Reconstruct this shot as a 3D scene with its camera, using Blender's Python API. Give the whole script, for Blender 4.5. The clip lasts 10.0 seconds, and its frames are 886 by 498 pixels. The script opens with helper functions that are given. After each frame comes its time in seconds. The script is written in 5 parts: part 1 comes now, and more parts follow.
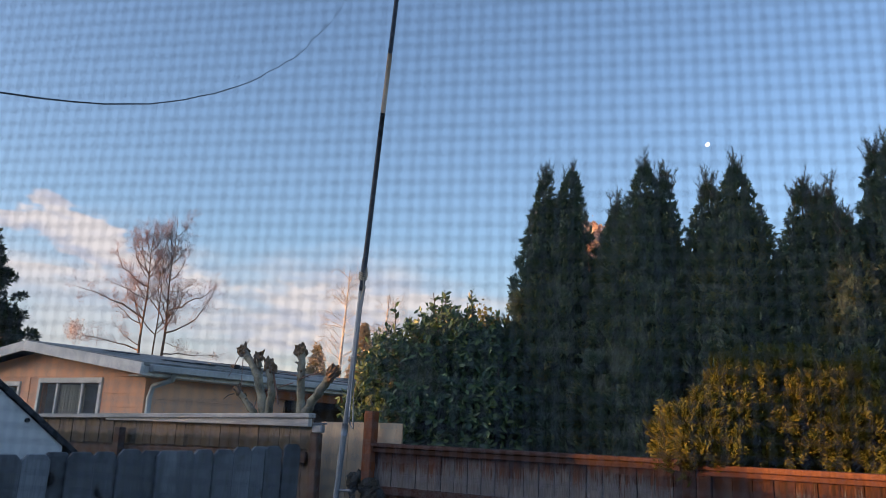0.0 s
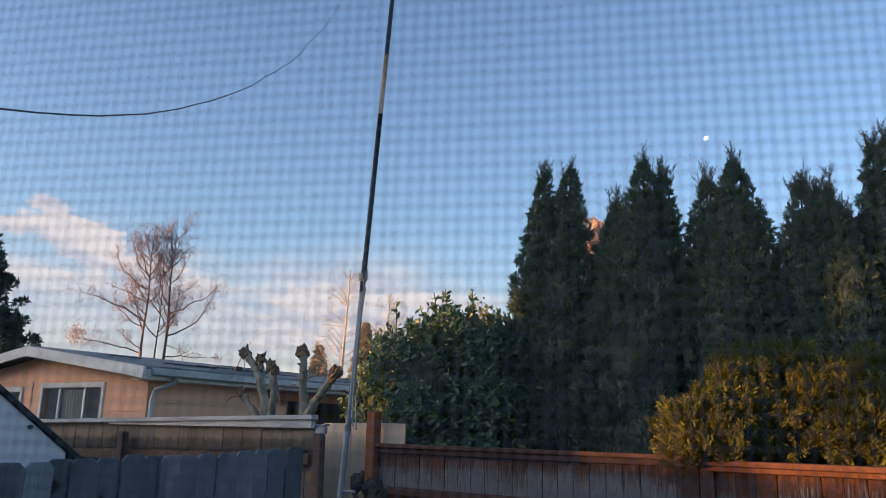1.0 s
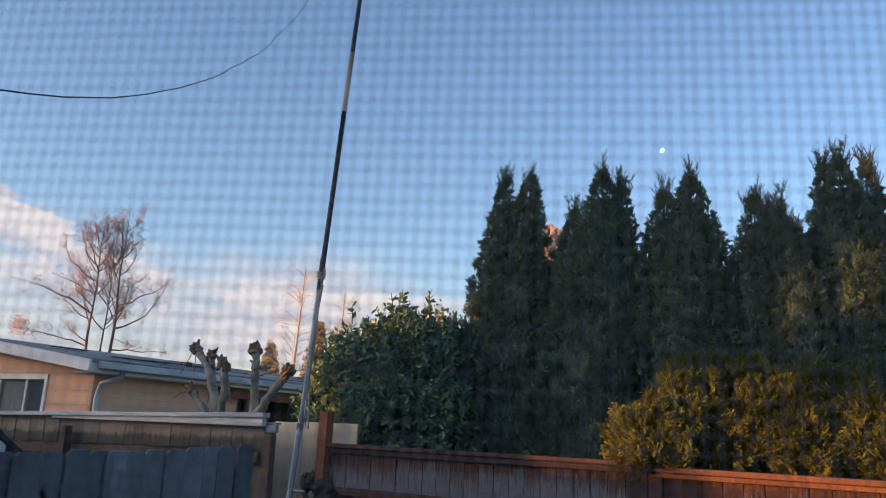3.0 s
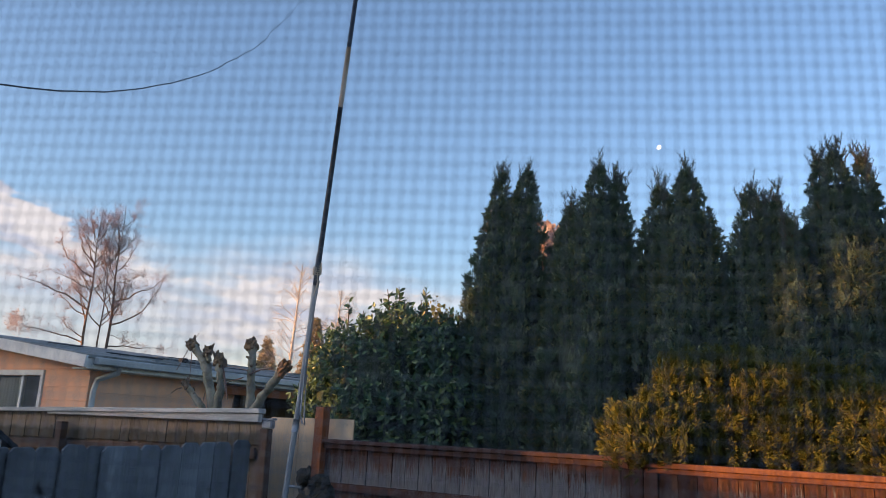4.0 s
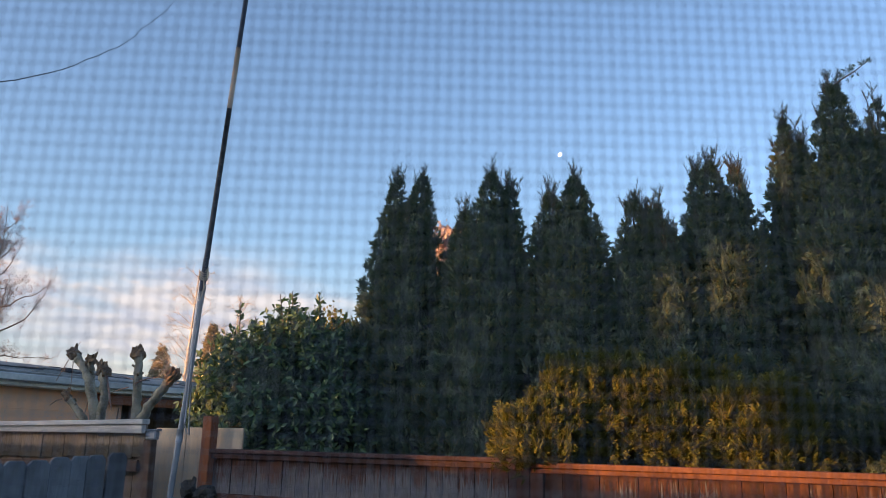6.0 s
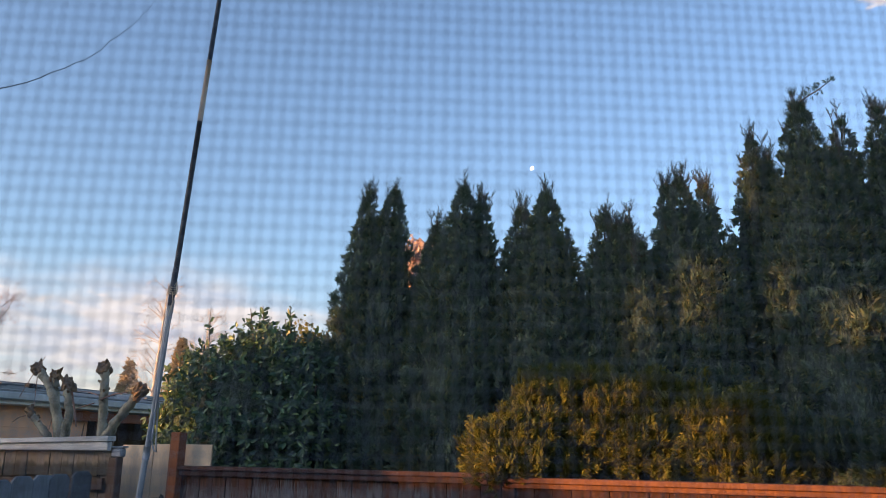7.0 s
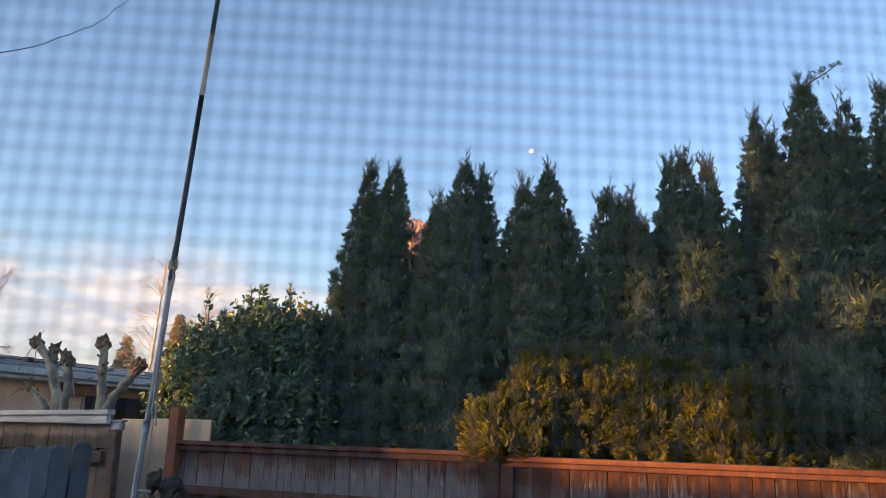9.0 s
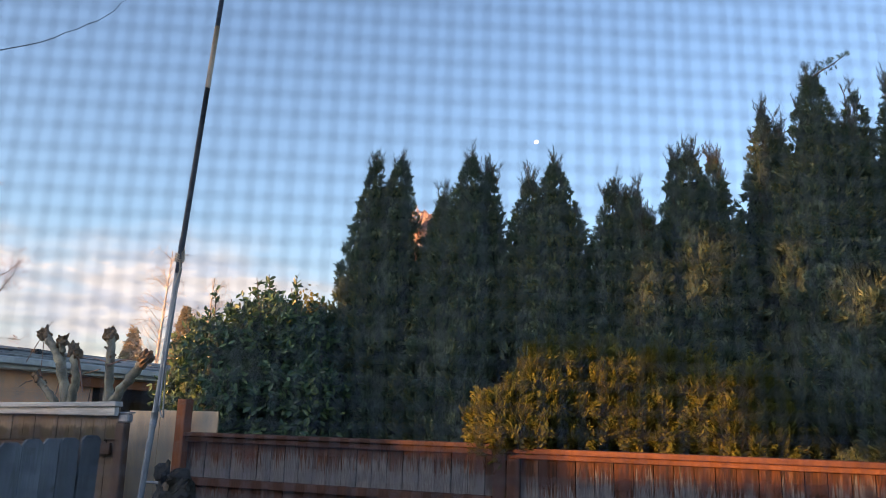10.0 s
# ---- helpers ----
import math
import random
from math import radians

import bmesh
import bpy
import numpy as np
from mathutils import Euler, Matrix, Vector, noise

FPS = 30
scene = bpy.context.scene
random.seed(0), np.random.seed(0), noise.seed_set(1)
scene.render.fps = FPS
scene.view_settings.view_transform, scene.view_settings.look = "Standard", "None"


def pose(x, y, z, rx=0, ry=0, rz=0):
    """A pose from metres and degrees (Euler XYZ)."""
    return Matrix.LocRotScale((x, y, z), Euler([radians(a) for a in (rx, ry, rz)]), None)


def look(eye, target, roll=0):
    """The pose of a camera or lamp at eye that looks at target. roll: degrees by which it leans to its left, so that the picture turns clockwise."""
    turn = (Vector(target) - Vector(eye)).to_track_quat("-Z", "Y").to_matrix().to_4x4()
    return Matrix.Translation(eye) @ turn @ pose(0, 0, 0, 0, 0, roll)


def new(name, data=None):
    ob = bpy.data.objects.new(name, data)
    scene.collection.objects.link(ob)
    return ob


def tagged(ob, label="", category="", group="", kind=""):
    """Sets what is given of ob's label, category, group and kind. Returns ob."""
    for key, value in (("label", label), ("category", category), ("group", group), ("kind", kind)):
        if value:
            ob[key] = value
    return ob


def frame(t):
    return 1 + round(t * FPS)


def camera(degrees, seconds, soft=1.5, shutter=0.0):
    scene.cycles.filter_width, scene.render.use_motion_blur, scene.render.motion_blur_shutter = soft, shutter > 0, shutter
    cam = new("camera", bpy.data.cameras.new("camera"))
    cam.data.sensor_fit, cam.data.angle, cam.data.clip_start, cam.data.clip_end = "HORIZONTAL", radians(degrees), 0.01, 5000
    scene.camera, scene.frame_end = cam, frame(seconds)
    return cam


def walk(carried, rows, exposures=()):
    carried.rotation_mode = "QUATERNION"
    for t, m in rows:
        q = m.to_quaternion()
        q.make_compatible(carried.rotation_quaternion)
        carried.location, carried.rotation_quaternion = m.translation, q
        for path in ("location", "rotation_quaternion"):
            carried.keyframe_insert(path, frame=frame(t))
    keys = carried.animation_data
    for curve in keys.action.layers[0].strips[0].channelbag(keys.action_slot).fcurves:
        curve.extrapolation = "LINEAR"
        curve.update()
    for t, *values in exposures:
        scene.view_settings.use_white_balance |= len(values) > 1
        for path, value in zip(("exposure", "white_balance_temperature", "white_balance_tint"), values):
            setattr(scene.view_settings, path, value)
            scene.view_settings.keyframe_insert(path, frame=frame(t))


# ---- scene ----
cam = camera(59.2, 10.0, soft=0.9)
# a small phone lens held close to an insect screen: the mesh is out of focus
cam.data.dof.use_dof = True
cam.data.dof.focus_distance = 9.0
cam.data.dof.aperture_fstop = 37.0

# seconds, eye, yaw, pitch, roll
PATH = [
    (0, -0.0000, 0.0000, 2.1000, 35.05, 13.33, 2.50),
    (0.5, 0.0107, -0.0076, 2.0984, 35.09, 12.72, 2.50),
    (1, 0.0058, -0.0028, 2.1142, 35.06, 13.18, 1.56),
    (1.5, 0.0386, 0.0031, 2.1109, 34.95, 14.00, 1.55),
    (2, -0.0175, -0.0139, 2.1121, 34.26, 15.30, 3.48),
    (2.5, -0.0313, -0.0054, 2.1034, 32.62, 14.01, 2.51),
    (2.7, -0.0251, -0.0085, 2.1090, 31.96, 13.67, 2.82),
    (4, -0.0154, -0.0065, 2.1050, 31.54, 13.21, 2.85),
    (4.5, 0.0081, -0.0120, 2.0934, 30.53, 14.49, 3.05),
    (5, 0.0163, -0.0106, 2.1047, 29.16, 14.60, 2.89),
    (5.5, 0.0155, 0.0154, 2.1052, 26.81, 14.98, 4.15),
    (6, 0.0889, 0.0387, 2.1117, 24.40, 13.78, 1.30),
    (6.2, 0.1101, 0.0400, 2.1176, 24.66, 13.37, 1.90),
    (7.3, 0.0712, 0.0446, 2.1233, 21.80, 15.07, 0.66),
    (7.5, 0.0563, 0.0443, 2.1073, 22.23, 14.78, 1.41),
    (8, 0.0401, 0.0503, 2.1065, 21.76, 13.80, 2.33),
    (8.5, 0.0499, 0.0482, 2.1155, 21.82, 13.52, 1.81),
    (9, 0.0511, 0.0506, 2.1040, 22.13, 13.42, 1.72),
    (9.5, 0.0647, 0.0571, 2.1071, 22.01, 12.86, 1.65),
    (10, 0.0449, 0.0466, 2.1136, 22.50, 12.76, 1.72),
]
ROWS = []
for t, x, y, z, yaw, pitch, roll in PATH:
    a, b = radians(yaw), radians(pitch)
    ahead = Vector((-math.sin(a) * math.cos(b), math.cos(a) * math.cos(b), math.sin(b)))
    ROWS.append((t, look((x, y, z), Vector((x, y, z)) + ahead * 2, roll)))
walk(cam, ROWS, [(0, 1.13, 6690, 18), (5, 1.27, 6710, 18), (8, 1.37, 6930, 19), (10, 1.47, 7040, 19)])

# ---- world and sun ----
SUN_EL, SUN_TO = radians(5.0), Vector((0.60, 0.80, 0)).normalized()
world = bpy.data.worlds.new("world")
scene.world = world
world.use_nodes = True
wn, wl = world.node_tree.nodes, world.node_tree.links
wn.clear()
sky = wn.new("ShaderNodeTexSky")
sky.sky_type = "NISHITA"
sky.sun_disc = False
sky.sun_elevation = radians(9.0)
sky.sun_rotation = math.atan2(-SUN_TO.x, -SUN_TO.y)
sky.air_density, sky.dust_density, sky.ozone_density = 1.0, 1.65, 2.65
bg = wn.new("ShaderNodeBackground")
bg.inputs["Strength"].default_value = 0.15
wl.new(sky.outputs[0], bg.inputs["Color"])
# low evening clouds
tc = wn.new("ShaderNodeTexCoord")
sep = wn.new("ShaderNodeSeparateXYZ")
wl.new(tc.outputs["Generated"], sep.inputs[0])


def wmath(op, a, b=None, c=None):
    n = wn.new("ShaderNodeMath")
    n.operation = op
    for k, v in enumerate((a, b, c)):
        if v is None:
            continue
        if isinstance(v, (int, float)):
            n.inputs[k].default_value = v
        else:
            wl.new(v, n.inputs[k])
    return n.outputs[0]


def wramp(v, lo, hi):
    n = wn.new("ShaderNodeMapRange")
    n.interpolation_type = "SMOOTHSTEP"
    wl.new(v, n.inputs[0])
    n.inputs[1].default_value, n.inputs[2].default_value = lo, hi
    return n.outputs[0]


azimuth = wmath("ARCTAN2", sep.outputs[0], sep.outputs[1])
flat = wn.new("ShaderNodeCombineXYZ")
wl.new(wmath("MULTIPLY", azimuth, 3.0), flat.inputs[0])
wl.new(wmath("MULTIPLY", sep.outputs[2], 9.0), flat.inputs[1])


def wnoise(scale, detail, off):
    m = wn.new("ShaderNodeMapping")
    m.inputs["Location"].default_value = off
    wl.new(flat.outputs[0], m.inputs[0])
    n = wn.new("ShaderNodeTexNoise")
    n.inputs["Scale"].default_value, n.inputs["Detail"].default_value = scale, detail
    wl.new(m.outputs[0], n.inputs["Vector"])
    return n.outputs[0]


cloud_big = wnoise(1.5, 5.0, (3.1, 0.4, 0))
cloud_fine = wnoise(3.5, 7.0, (0.7, 5.0, 0))
cloud_wisp = wnoise(13.0, 6.0, (2.2, 1.3, 0))
low = wmath("MULTIPLY", wramp(sep.outputs[2], 0.30, 0.13), wramp(sep.outputs[2], -0.05, 0.03))
west = wramp(azimuth, 0.25, -0.95)
cover = wmath("ADD", wmath("MULTIPLY", cloud_big, 0.75), wmath("MULTIPLY", cloud_fine, 0.25))


def lobe(az, up, wide, tall, strength):
    """A soft swelling of the cloud cover round one direction."""
    a = wmath("POWER", wmath("MULTIPLY", wmath("SUBTRACT", azimuth, az), 1 / wide), 2.0)
    b = wmath("POWER", wmath("MULTIPLY", wmath("SUBTRACT", sep.outputs[2], up), 1 / tall), 2.0)
    return wmath("MULTIPLY", wmath("POWER", 2.718, wmath("MULTIPLY", wmath("ADD", a, b), -1.0)), strength)


puffs = lobe(-1.067, 0.216, 0.042, 0.015, 0.72)
for spec in ((-1.096, 0.243, 0.028, 0.010, 0.66), (-1.140, 0.214, 0.045, 0.012, 0.56), (-1.028, 0.212, 0.030, 0.009, 0.36), (-1.045, 0.193, 0.055, 0.011, 0.42), (-1.010, 0.183, 0.055, 0.010, 0.34),
             (-0.886, 0.213, 0.024, 0.004, 0.36), (-1.08, 0.163, 0.07, 0.006, 0.34), (-0.75, 0.17, 0.30, 0.03, 0.20), (-0.867, 0.134, 0.08, 0.008, 0.26), (-0.80, 0.121, 0.10, 0.007, 0.26), (0.17, 0.485, 0.035, 0.012, 0.46)):
    puffs = wmath("ADD", puffs, lobe(*spec))
bank = wmath("MULTIPLY", wmath("MULTIPLY", wramp(sep.outputs[2], 0.24, 0.14), wramp(sep.outputs[2], 0.02, 0.09)), west)
cover = wmath("ADD", wmath("MULTIPLY", wramp(wmath("ADD", cover, wmath("MULTIPLY", wmath("MULTIPLY", low, west), 0.30)), 0.56, 0.90), low), wmath("MULTIPLY", bank, 0.34))
ragged = wmath("ADD", wmath("MULTIPLY", wmath("SUBTRACT", cloud_fine, 0.5), 0.9), wmath("MULTIPLY", wmath("SUBTRACT", cloud_wisp, 0.5), 0.75))
cover = wmath("ADD", cover, wramp(wmath("ADD", puffs, wmath("MULTIPLY", ragged, wramp(puffs, 0.02, 0.18))), 0.22, 0.44))
clear = wmath("MULTIPLY", wramp(azimuth, -0.78, -0.98), wramp(sep.outputs[2], 0.175, 0.13))
cover = wmath("MULTIPLY", wmath("MINIMUM", cover, 1.0), wmath("SUBTRACT", 1.0, wmath("MULTIPLY", clear, 0.30)))
lit = wn.new("ShaderNodeMix")
lit.data_type = "RGBA"
bright = wramp(wmath("ADD", wmath("MULTIPLY", cloud_fine, 0.65), wmath("MULTIPLY", cloud_wisp, 0.35)), 0.40, 0.60)
wl.new(wmath("MULTIPLY", bright, wmath("SUBTRACT", 1.0, wmath("MULTIPLY", clear, 0.55))), lit.inputs[0])
lit.inputs[6].default_value, lit.inputs[7].default_value = (0.40, 0.42, 0.49, 1), (0.62, 0.588, 0.565, 1)
bgc = wn.new("ShaderNodeBackground")
wl.new(lit.outputs[2], bgc.inputs["Color"])
bgc.inputs["Strength"].default_value = 0.63
mixw = wn.new("ShaderNodeMixShader")
wl.new(wmath("MULTIPLY", cover, 0.85), mixw.inputs[0])
wl.new(bg.outputs[0], mixw.inputs[1])
wl.new(bgc.outputs[0], mixw.inputs[2])
wout = wn.new("ShaderNodeOutputWorld")
wl.new(mixw.outputs[0], wout.inputs[0])

sun = new("sun", bpy.data.lights.new("sun", "SUN"))
sun.data.energy, sun.data.angle, sun.data.color = 4.2, radians(0.5), (1.0, 0.51, 0.17)
sun.matrix_world = look((0, 0, 0), SUN_TO - Vector((0, 0, math.tan(SUN_EL))))


# ---- materials ----
class Mat:
    """A principled material with brief calls for its nodes."""

    def __init__(self, name, rough=0.8, metal=0.0, spec=0.3):
        self.m = bpy.data.materials.new(name)
        self.m.use_nodes = True
        self.n, self.l = self.m.node_tree.nodes, self.m.node_tree.links
        self.b = self.n["Principled BSDF"]
        self.b.inputs["Roughness"].default_value = rough
        self.b.inputs["Metallic"].default_value = metal
        self.b.inputs["Specular IOR Level"].default_value = spec
        self.t = self.n.new("ShaderNodeTexCoord")
        self.rand = self.n.new("ShaderNodeObjectInfo").outputs["Random"]

    def put(self, v, socket):
        if isinstance(v, (int, float)):
            socket.default_value = v
        elif isinstance(v, tuple):
            socket.default_value = (*v, 1) if len(v) == 3 and len(socket.default_value) == 4 else v
        else:
            self.l.new(v, socket)

    def math(self, op, a, b=0.0):
        n = self.n.new("ShaderNodeMath")
        n.operation = op
        self.put(a, n.inputs[0]), self.put(b, n.inputs[1])
        return n.outputs[0]

    def noise(self, scale, detail=4.0, stretch=(1, 1, 1), shift=True, space="Object", rough=0.55):
        m = self.n.new("ShaderNodeMapping")
        m.inputs["Scale"].default_value = stretch
        self.l.new(self.t.outputs[space], m.inputs[0])
        if shift:
            c = self.n.new("ShaderNodeCombineXYZ")
            for k in range(3):
                self.l.new(self.math("MULTIPLY", self.rand, 37.0 + 11 * k), c.inputs[k])
            self.l.new(c.outputs[0], m.inputs["Location"])
        n = self.n.new("ShaderNodeTexNoise")
        n.inputs["Scale"].default_value, n.inputs["Detail"].default_value = scale, detail
        n.inputs["Roughness"].default_value = rough
        self.l.new(m.outputs[0], n.inputs["Vector"])
        return n.outputs[0]

    def ramp(self, v, lo, hi, a=0.0, b=1.0):
        n = self.n.new("ShaderNodeMapRange")
        n.interpolation_type = "SMOOTHSTEP"
        self.put(v, n.inputs[0])
        for k, x in enumerate((lo, hi, a, b)):
            self.put(x, n.inputs[k + 1])
        return n.outputs[0]

    def mix(self, f, a, b, mode="MIX"):
        n = self.n.new("ShaderNodeMix")
        n.data_type, n.blend_type = "RGBA", mode
        self.put(f, n.inputs[0]), self.put(a, n.inputs[6]), self.put(b, n.inputs[7])
        return n.outputs[2]

    def color(self, v):
        self.put(v, self.b.inputs["Base Color"])
        return self

    def bump(self, v, strength=0.3, dist=0.01):
        n = self.n.new("ShaderNodeBump")
        n.inputs["Strength"].default_value, n.inputs["Distance"].default_value = strength, dist
        self.l.new(v, n.inputs["Height"])
        self.l.new(n.outputs[0], self.b.inputs["Normal"])
        return self

    def axis(self, k, space="Object"):
        n = self.n.new("ShaderNodeSeparateXYZ")
        self.l.new(self.t.outputs[space], n.inputs[0])
        return n.outputs[k]

    def island(self):
        return self.n.new("ShaderNodeNewGeometry").outputs["Random Per Island"]


def wood(name, dark, light, rough=0.8, grain=(14, 14, 1.2), scale=4.0, vary=0.35):
    """Weathered timber with the grain along local z."""
    m = Mat(name, rough)
    g = m.noise(scale * 3, 6, grain)
    s = m.noise(scale * 0.6, 3, (1, 1, 0.5))
    c = m.mix(m.ramp(g, 0.3, 0.7), dark, light)
    c = m.mix(m.ramp(s, 0.45, 0.75, 0.0, 0.6), c, tuple(0.5 * x for x in dark))
    v = m.math("ADD", 1 - vary / 2, m.math("MULTIPLY", m.rand, vary))
    h = m.n.new("ShaderNodeHueSaturation")
    m.put(v, h.inputs["Value"]), m.put(c, h.inputs["Color"])
    return m.color(h.outputs[0]).bump(g, 0.5, 0.004).m


def stained_board(name, level=-0.14, jitter=0.10):
    """Cedar board whose red-brown stain has worn off from below in ragged streaks."""
    m = Mat(name, 0.75)
    g = m.noise(14, 6, (12, 12, 0.8))
    streak = m.noise(13, 6, (8.5, 8.5, 0.34))
    z = m.axis(2)
    edge = m.math("ADD", z, m.math("MULTIPLY", m.math("SUBTRACT", streak, 0.5), 0.74))
    edge = m.math("ADD", edge, m.math("MULTIPLY", m.math("SUBTRACT", m.rand, 0.5), jitter))
    keep = m.ramp(edge, level - 0.012, level + 0.012)
    red = m.mix(m.ramp(g, 0.35, 0.65), (0.036, 0.015, 0.010), (0.138, 0.049, 0.026))
    char = m.noise(9, 5, (5, 5, 0.32))
    red = m.mix(m.ramp(char, 0.50, 0.62, 0.0, 0.75), red, (0.018, 0.010, 0.008))
    grey = m.mix(m.ramp(g, 0.3, 0.7), (0.070, 0.067, 0.072), (0.215, 0.205, 0.21))
    red = m.mix(m.ramp(m.math("FRACT", m.math("MULTIPLY", m.rand, 7.3)), 0.0, 1.0, 0.0, 0.35), red, (0.045, 0.022, 0.016))
    thin = m.ramp(m.noise(6, 4, (4, 4, 0.5)), 0.56, 0.68, 0.0, 0.5)
    red = m.mix(thin, red, (0.22, 0.115, 0.075))
    c = m.mix(keep, grey, red)
    c = m.mix(m.ramp(m.noise(5, 3, (1, 1, 0.3)), 0.62, 0.72, 0, 0.7), c, (0.035, 0.02, 0.015))
    return m.color(c).bump(g, 0.4, 0.004).m


def grey_board():
    """Blue-grey weathered fence boards with soft blotches, brown damp stains and dark knots."""
    m = Mat("blue grey weathered board", 0.85)
    g = m.noise(10, 6, (12, 12, 0.7))
    c = m.mix(m.ramp(g, 0.3, 0.7), (0.150, 0.162, 0.180), (0.215, 0.230, 0.255))
    c = m.mix(m.ramp(m.noise(3.2, 5, (1.6, 1.6, 0.55)), 0.42, 0.68, 0.0, 0.75), c, (0.075, 0.080, 0.088))
    c = m.mix(m.ramp(m.noise(4.5, 4, (2, 2, 0.5)), 0.56, 0.72, 0.0, 0.6), c, (0.30, 0.315, 0.335))
    c = m.mix(m.ramp(m.noise(5.0, 4, (2.2, 2.2, 0.4)), 0.60, 0.74, 0.0, 0.55), c, (0.085, 0.062, 0.046))
    knot = m.noise(6.2, 1.5, (1, 1, 0.75))
    c = m.mix(m.ramp(knot, 0.66, 0.70, 0.0, 0.5), c, (0.07, 0.06, 0.055))
    c = m.mix(m.ramp(knot, 0.70, 0.715), c, (0.012, 0.011, 0.011))
    h = m.n.new("ShaderNodeHueSaturation")
    m.put(m.math("ADD", 0.62, m.math("MULTIPLY", m.rand, 0.75)), h.inputs["Value"]), m.put(c, h.inputs["Color"])
    return m.color(h.outputs[0]).bump(g, 0.35, 0.004).m


def stained_brown():
    """Old brown boards with dark drip marks under the cap and mossy, rotten lower ends."""
    m = Mat("brown weathered board", 0.85)
    g = m.noise(12, 6, (12, 12, 1.0))
    c = m.mix(m.ramp(g, 0.3, 0.7), (0.20, 0.145, 0.105), (0.36, 0.275, 0.205))
    z = m.axis(2)
    drip = m.math("ADD", z, m.math("MULTIPLY", m.math("SUBTRACT", m.noise(16, 4, (3, 3, 0.22)), 0.55), 0.34))
    c = m.mix(m.ramp(drip, -0.035, 0.0, 0.0, 0.75), c, (0.055, 0.045, 0.036))
    rot = m.math("ADD", z, m.math("MULTIPLY", m.math("SUBTRACT", m.noise(9, 5, (1.5, 1.5, 0.8)), 0.5), 0.16))
    c = m.mix(m.ramp(rot, -0.150, -0.205, 0.0, 0.9), c, (0.060, 0.052, 0.036))
    h = m.n.new("ShaderNodeHueSaturation")
    m.put(m.math("ADD", 0.80, m.math("MULTIPLY", m.rand, 0.4)), h.inputs["Value"]), m.put(c, h.inputs["Color"])
    return m.color(h.outputs[0]).bump(g, 0.5, 0.004).m


def plain(name, a, b, rough=0.7, scale=6.0, metal=0.0, spec=0.3, stretch=(1, 1, 1), bump=0.15):
    m = Mat(name, rough, metal, spec)
    n1, n2 = m.noise(scale, 6, stretch), m.noise(scale * 9, 4, stretch)
    f = m.math("ADD", m.math("MULTIPLY", n1, 0.7), m.math("MULTIPLY", n2, 0.3))
    return m.color(m.mix(m.ramp(f, 0.35, 0.65), a, b)).bump(n2, bump, 0.004).m


def mossy_roof():
    """Grey mineral felt with streaks and dark moss in patches."""
    m = Mat("grey roofing", 0.9)
    n1, n2 = m.noise(1.6, 6, (1.6, 0.6, 1)), m.noise(14, 4, (1.6, 0.6, 1))
    f = m.math("ADD", m.math("MULTIPLY", n1, 0.7), m.math("MULTIPLY", n2, 0.3))
    c = m.mix(m.ramp(f, 0.35, 0.65), (0.15, 0.155, 0.15), (0.31, 0.315, 0.305))
    c = m.mix(m.ramp(m.noise(2.2, 6, (2.4, 0.45, 1), rough=0.7), 0.54, 0.66, 0.0, 0.85), c, (0.045, 0.052, 0.040))
    return m.color(c).bump(n2, 0.5, 0.004).m


def gap_shade(name, deep, light):
    """Solid cores in a low tone that stands in for shade between the outer sprays."""
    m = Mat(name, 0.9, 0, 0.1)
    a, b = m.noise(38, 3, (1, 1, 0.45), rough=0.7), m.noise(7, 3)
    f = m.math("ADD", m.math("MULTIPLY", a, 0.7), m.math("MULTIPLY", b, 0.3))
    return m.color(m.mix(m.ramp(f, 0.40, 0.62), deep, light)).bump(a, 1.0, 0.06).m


def foliage(name, deep, mid, tip, rough=0.6, trans=0.25, spec=0.25):
    m = Mat(name, rough, 0, spec)
    r = m.island()
    patch = m.noise(1.6, 3, shift=True)
    c = m.mix(m.ramp(r, 0.0, 1.0), deep, mid)
    c = m.mix(m.ramp(m.math("ADD", m.math("MULTIPLY", patch, 0.6), m.math("MULTIPLY", r, 0.4)), 0.45, 0.8), c, tip)
    m.color(c)
    t = m.n.new("ShaderNodeBsdfTranslucent")
    m.l.new(c, t.inputs[0])
    x = m.n.new("ShaderNodeMixShader")
    x.inputs[0].default_value = trans
    m.l.new(m.b.outputs[0], x.inputs[1]), m.l.new(t.outputs[0], x.inputs[2])
    m.l.new(x.outputs[0], m.n["Material Output"].inputs[0])
    return m.m


M_RED = stained_board("worn red stain board", -0.14, 0.10)
M_RED_LOW = stained_board("red stain board worn lower", -0.24, 0.20)
# shade and sun put into the stain: first bay darker, second bay cap oranger
M_REDTRIM = wood("red stained trim", (0.052, 0.027, 0.022), (0.132, 0.062, 0.046))
M_SUNCAP = wood("sunlit orange stained cap", (0.105, 0.042, 0.024), (0.225, 0.088, 0.046), vary=0.2)
M_POST = wood("orange brown post", (0.22, 0.075, 0.035), (0.36, 0.13, 0.06), vary=0.15)
M_GREY = grey_board()
M_BROWN = stained_brown()
M_RAIL = wood("brown rail", (0.085, 0.050, 0.036), (0.180, 0.112, 0.078))
M_OLDWOOD = wood("dull brown old board", (0.12, 0.088, 0.066), (0.225, 0.168, 0.126), vary=0.4)
M_CAP = plain("worn white cap paint", (0.42, 0.40, 0.38), (0.72, 0.68, 0.64), 0.6, 3.0, stretch=(0.4, 4, 4))
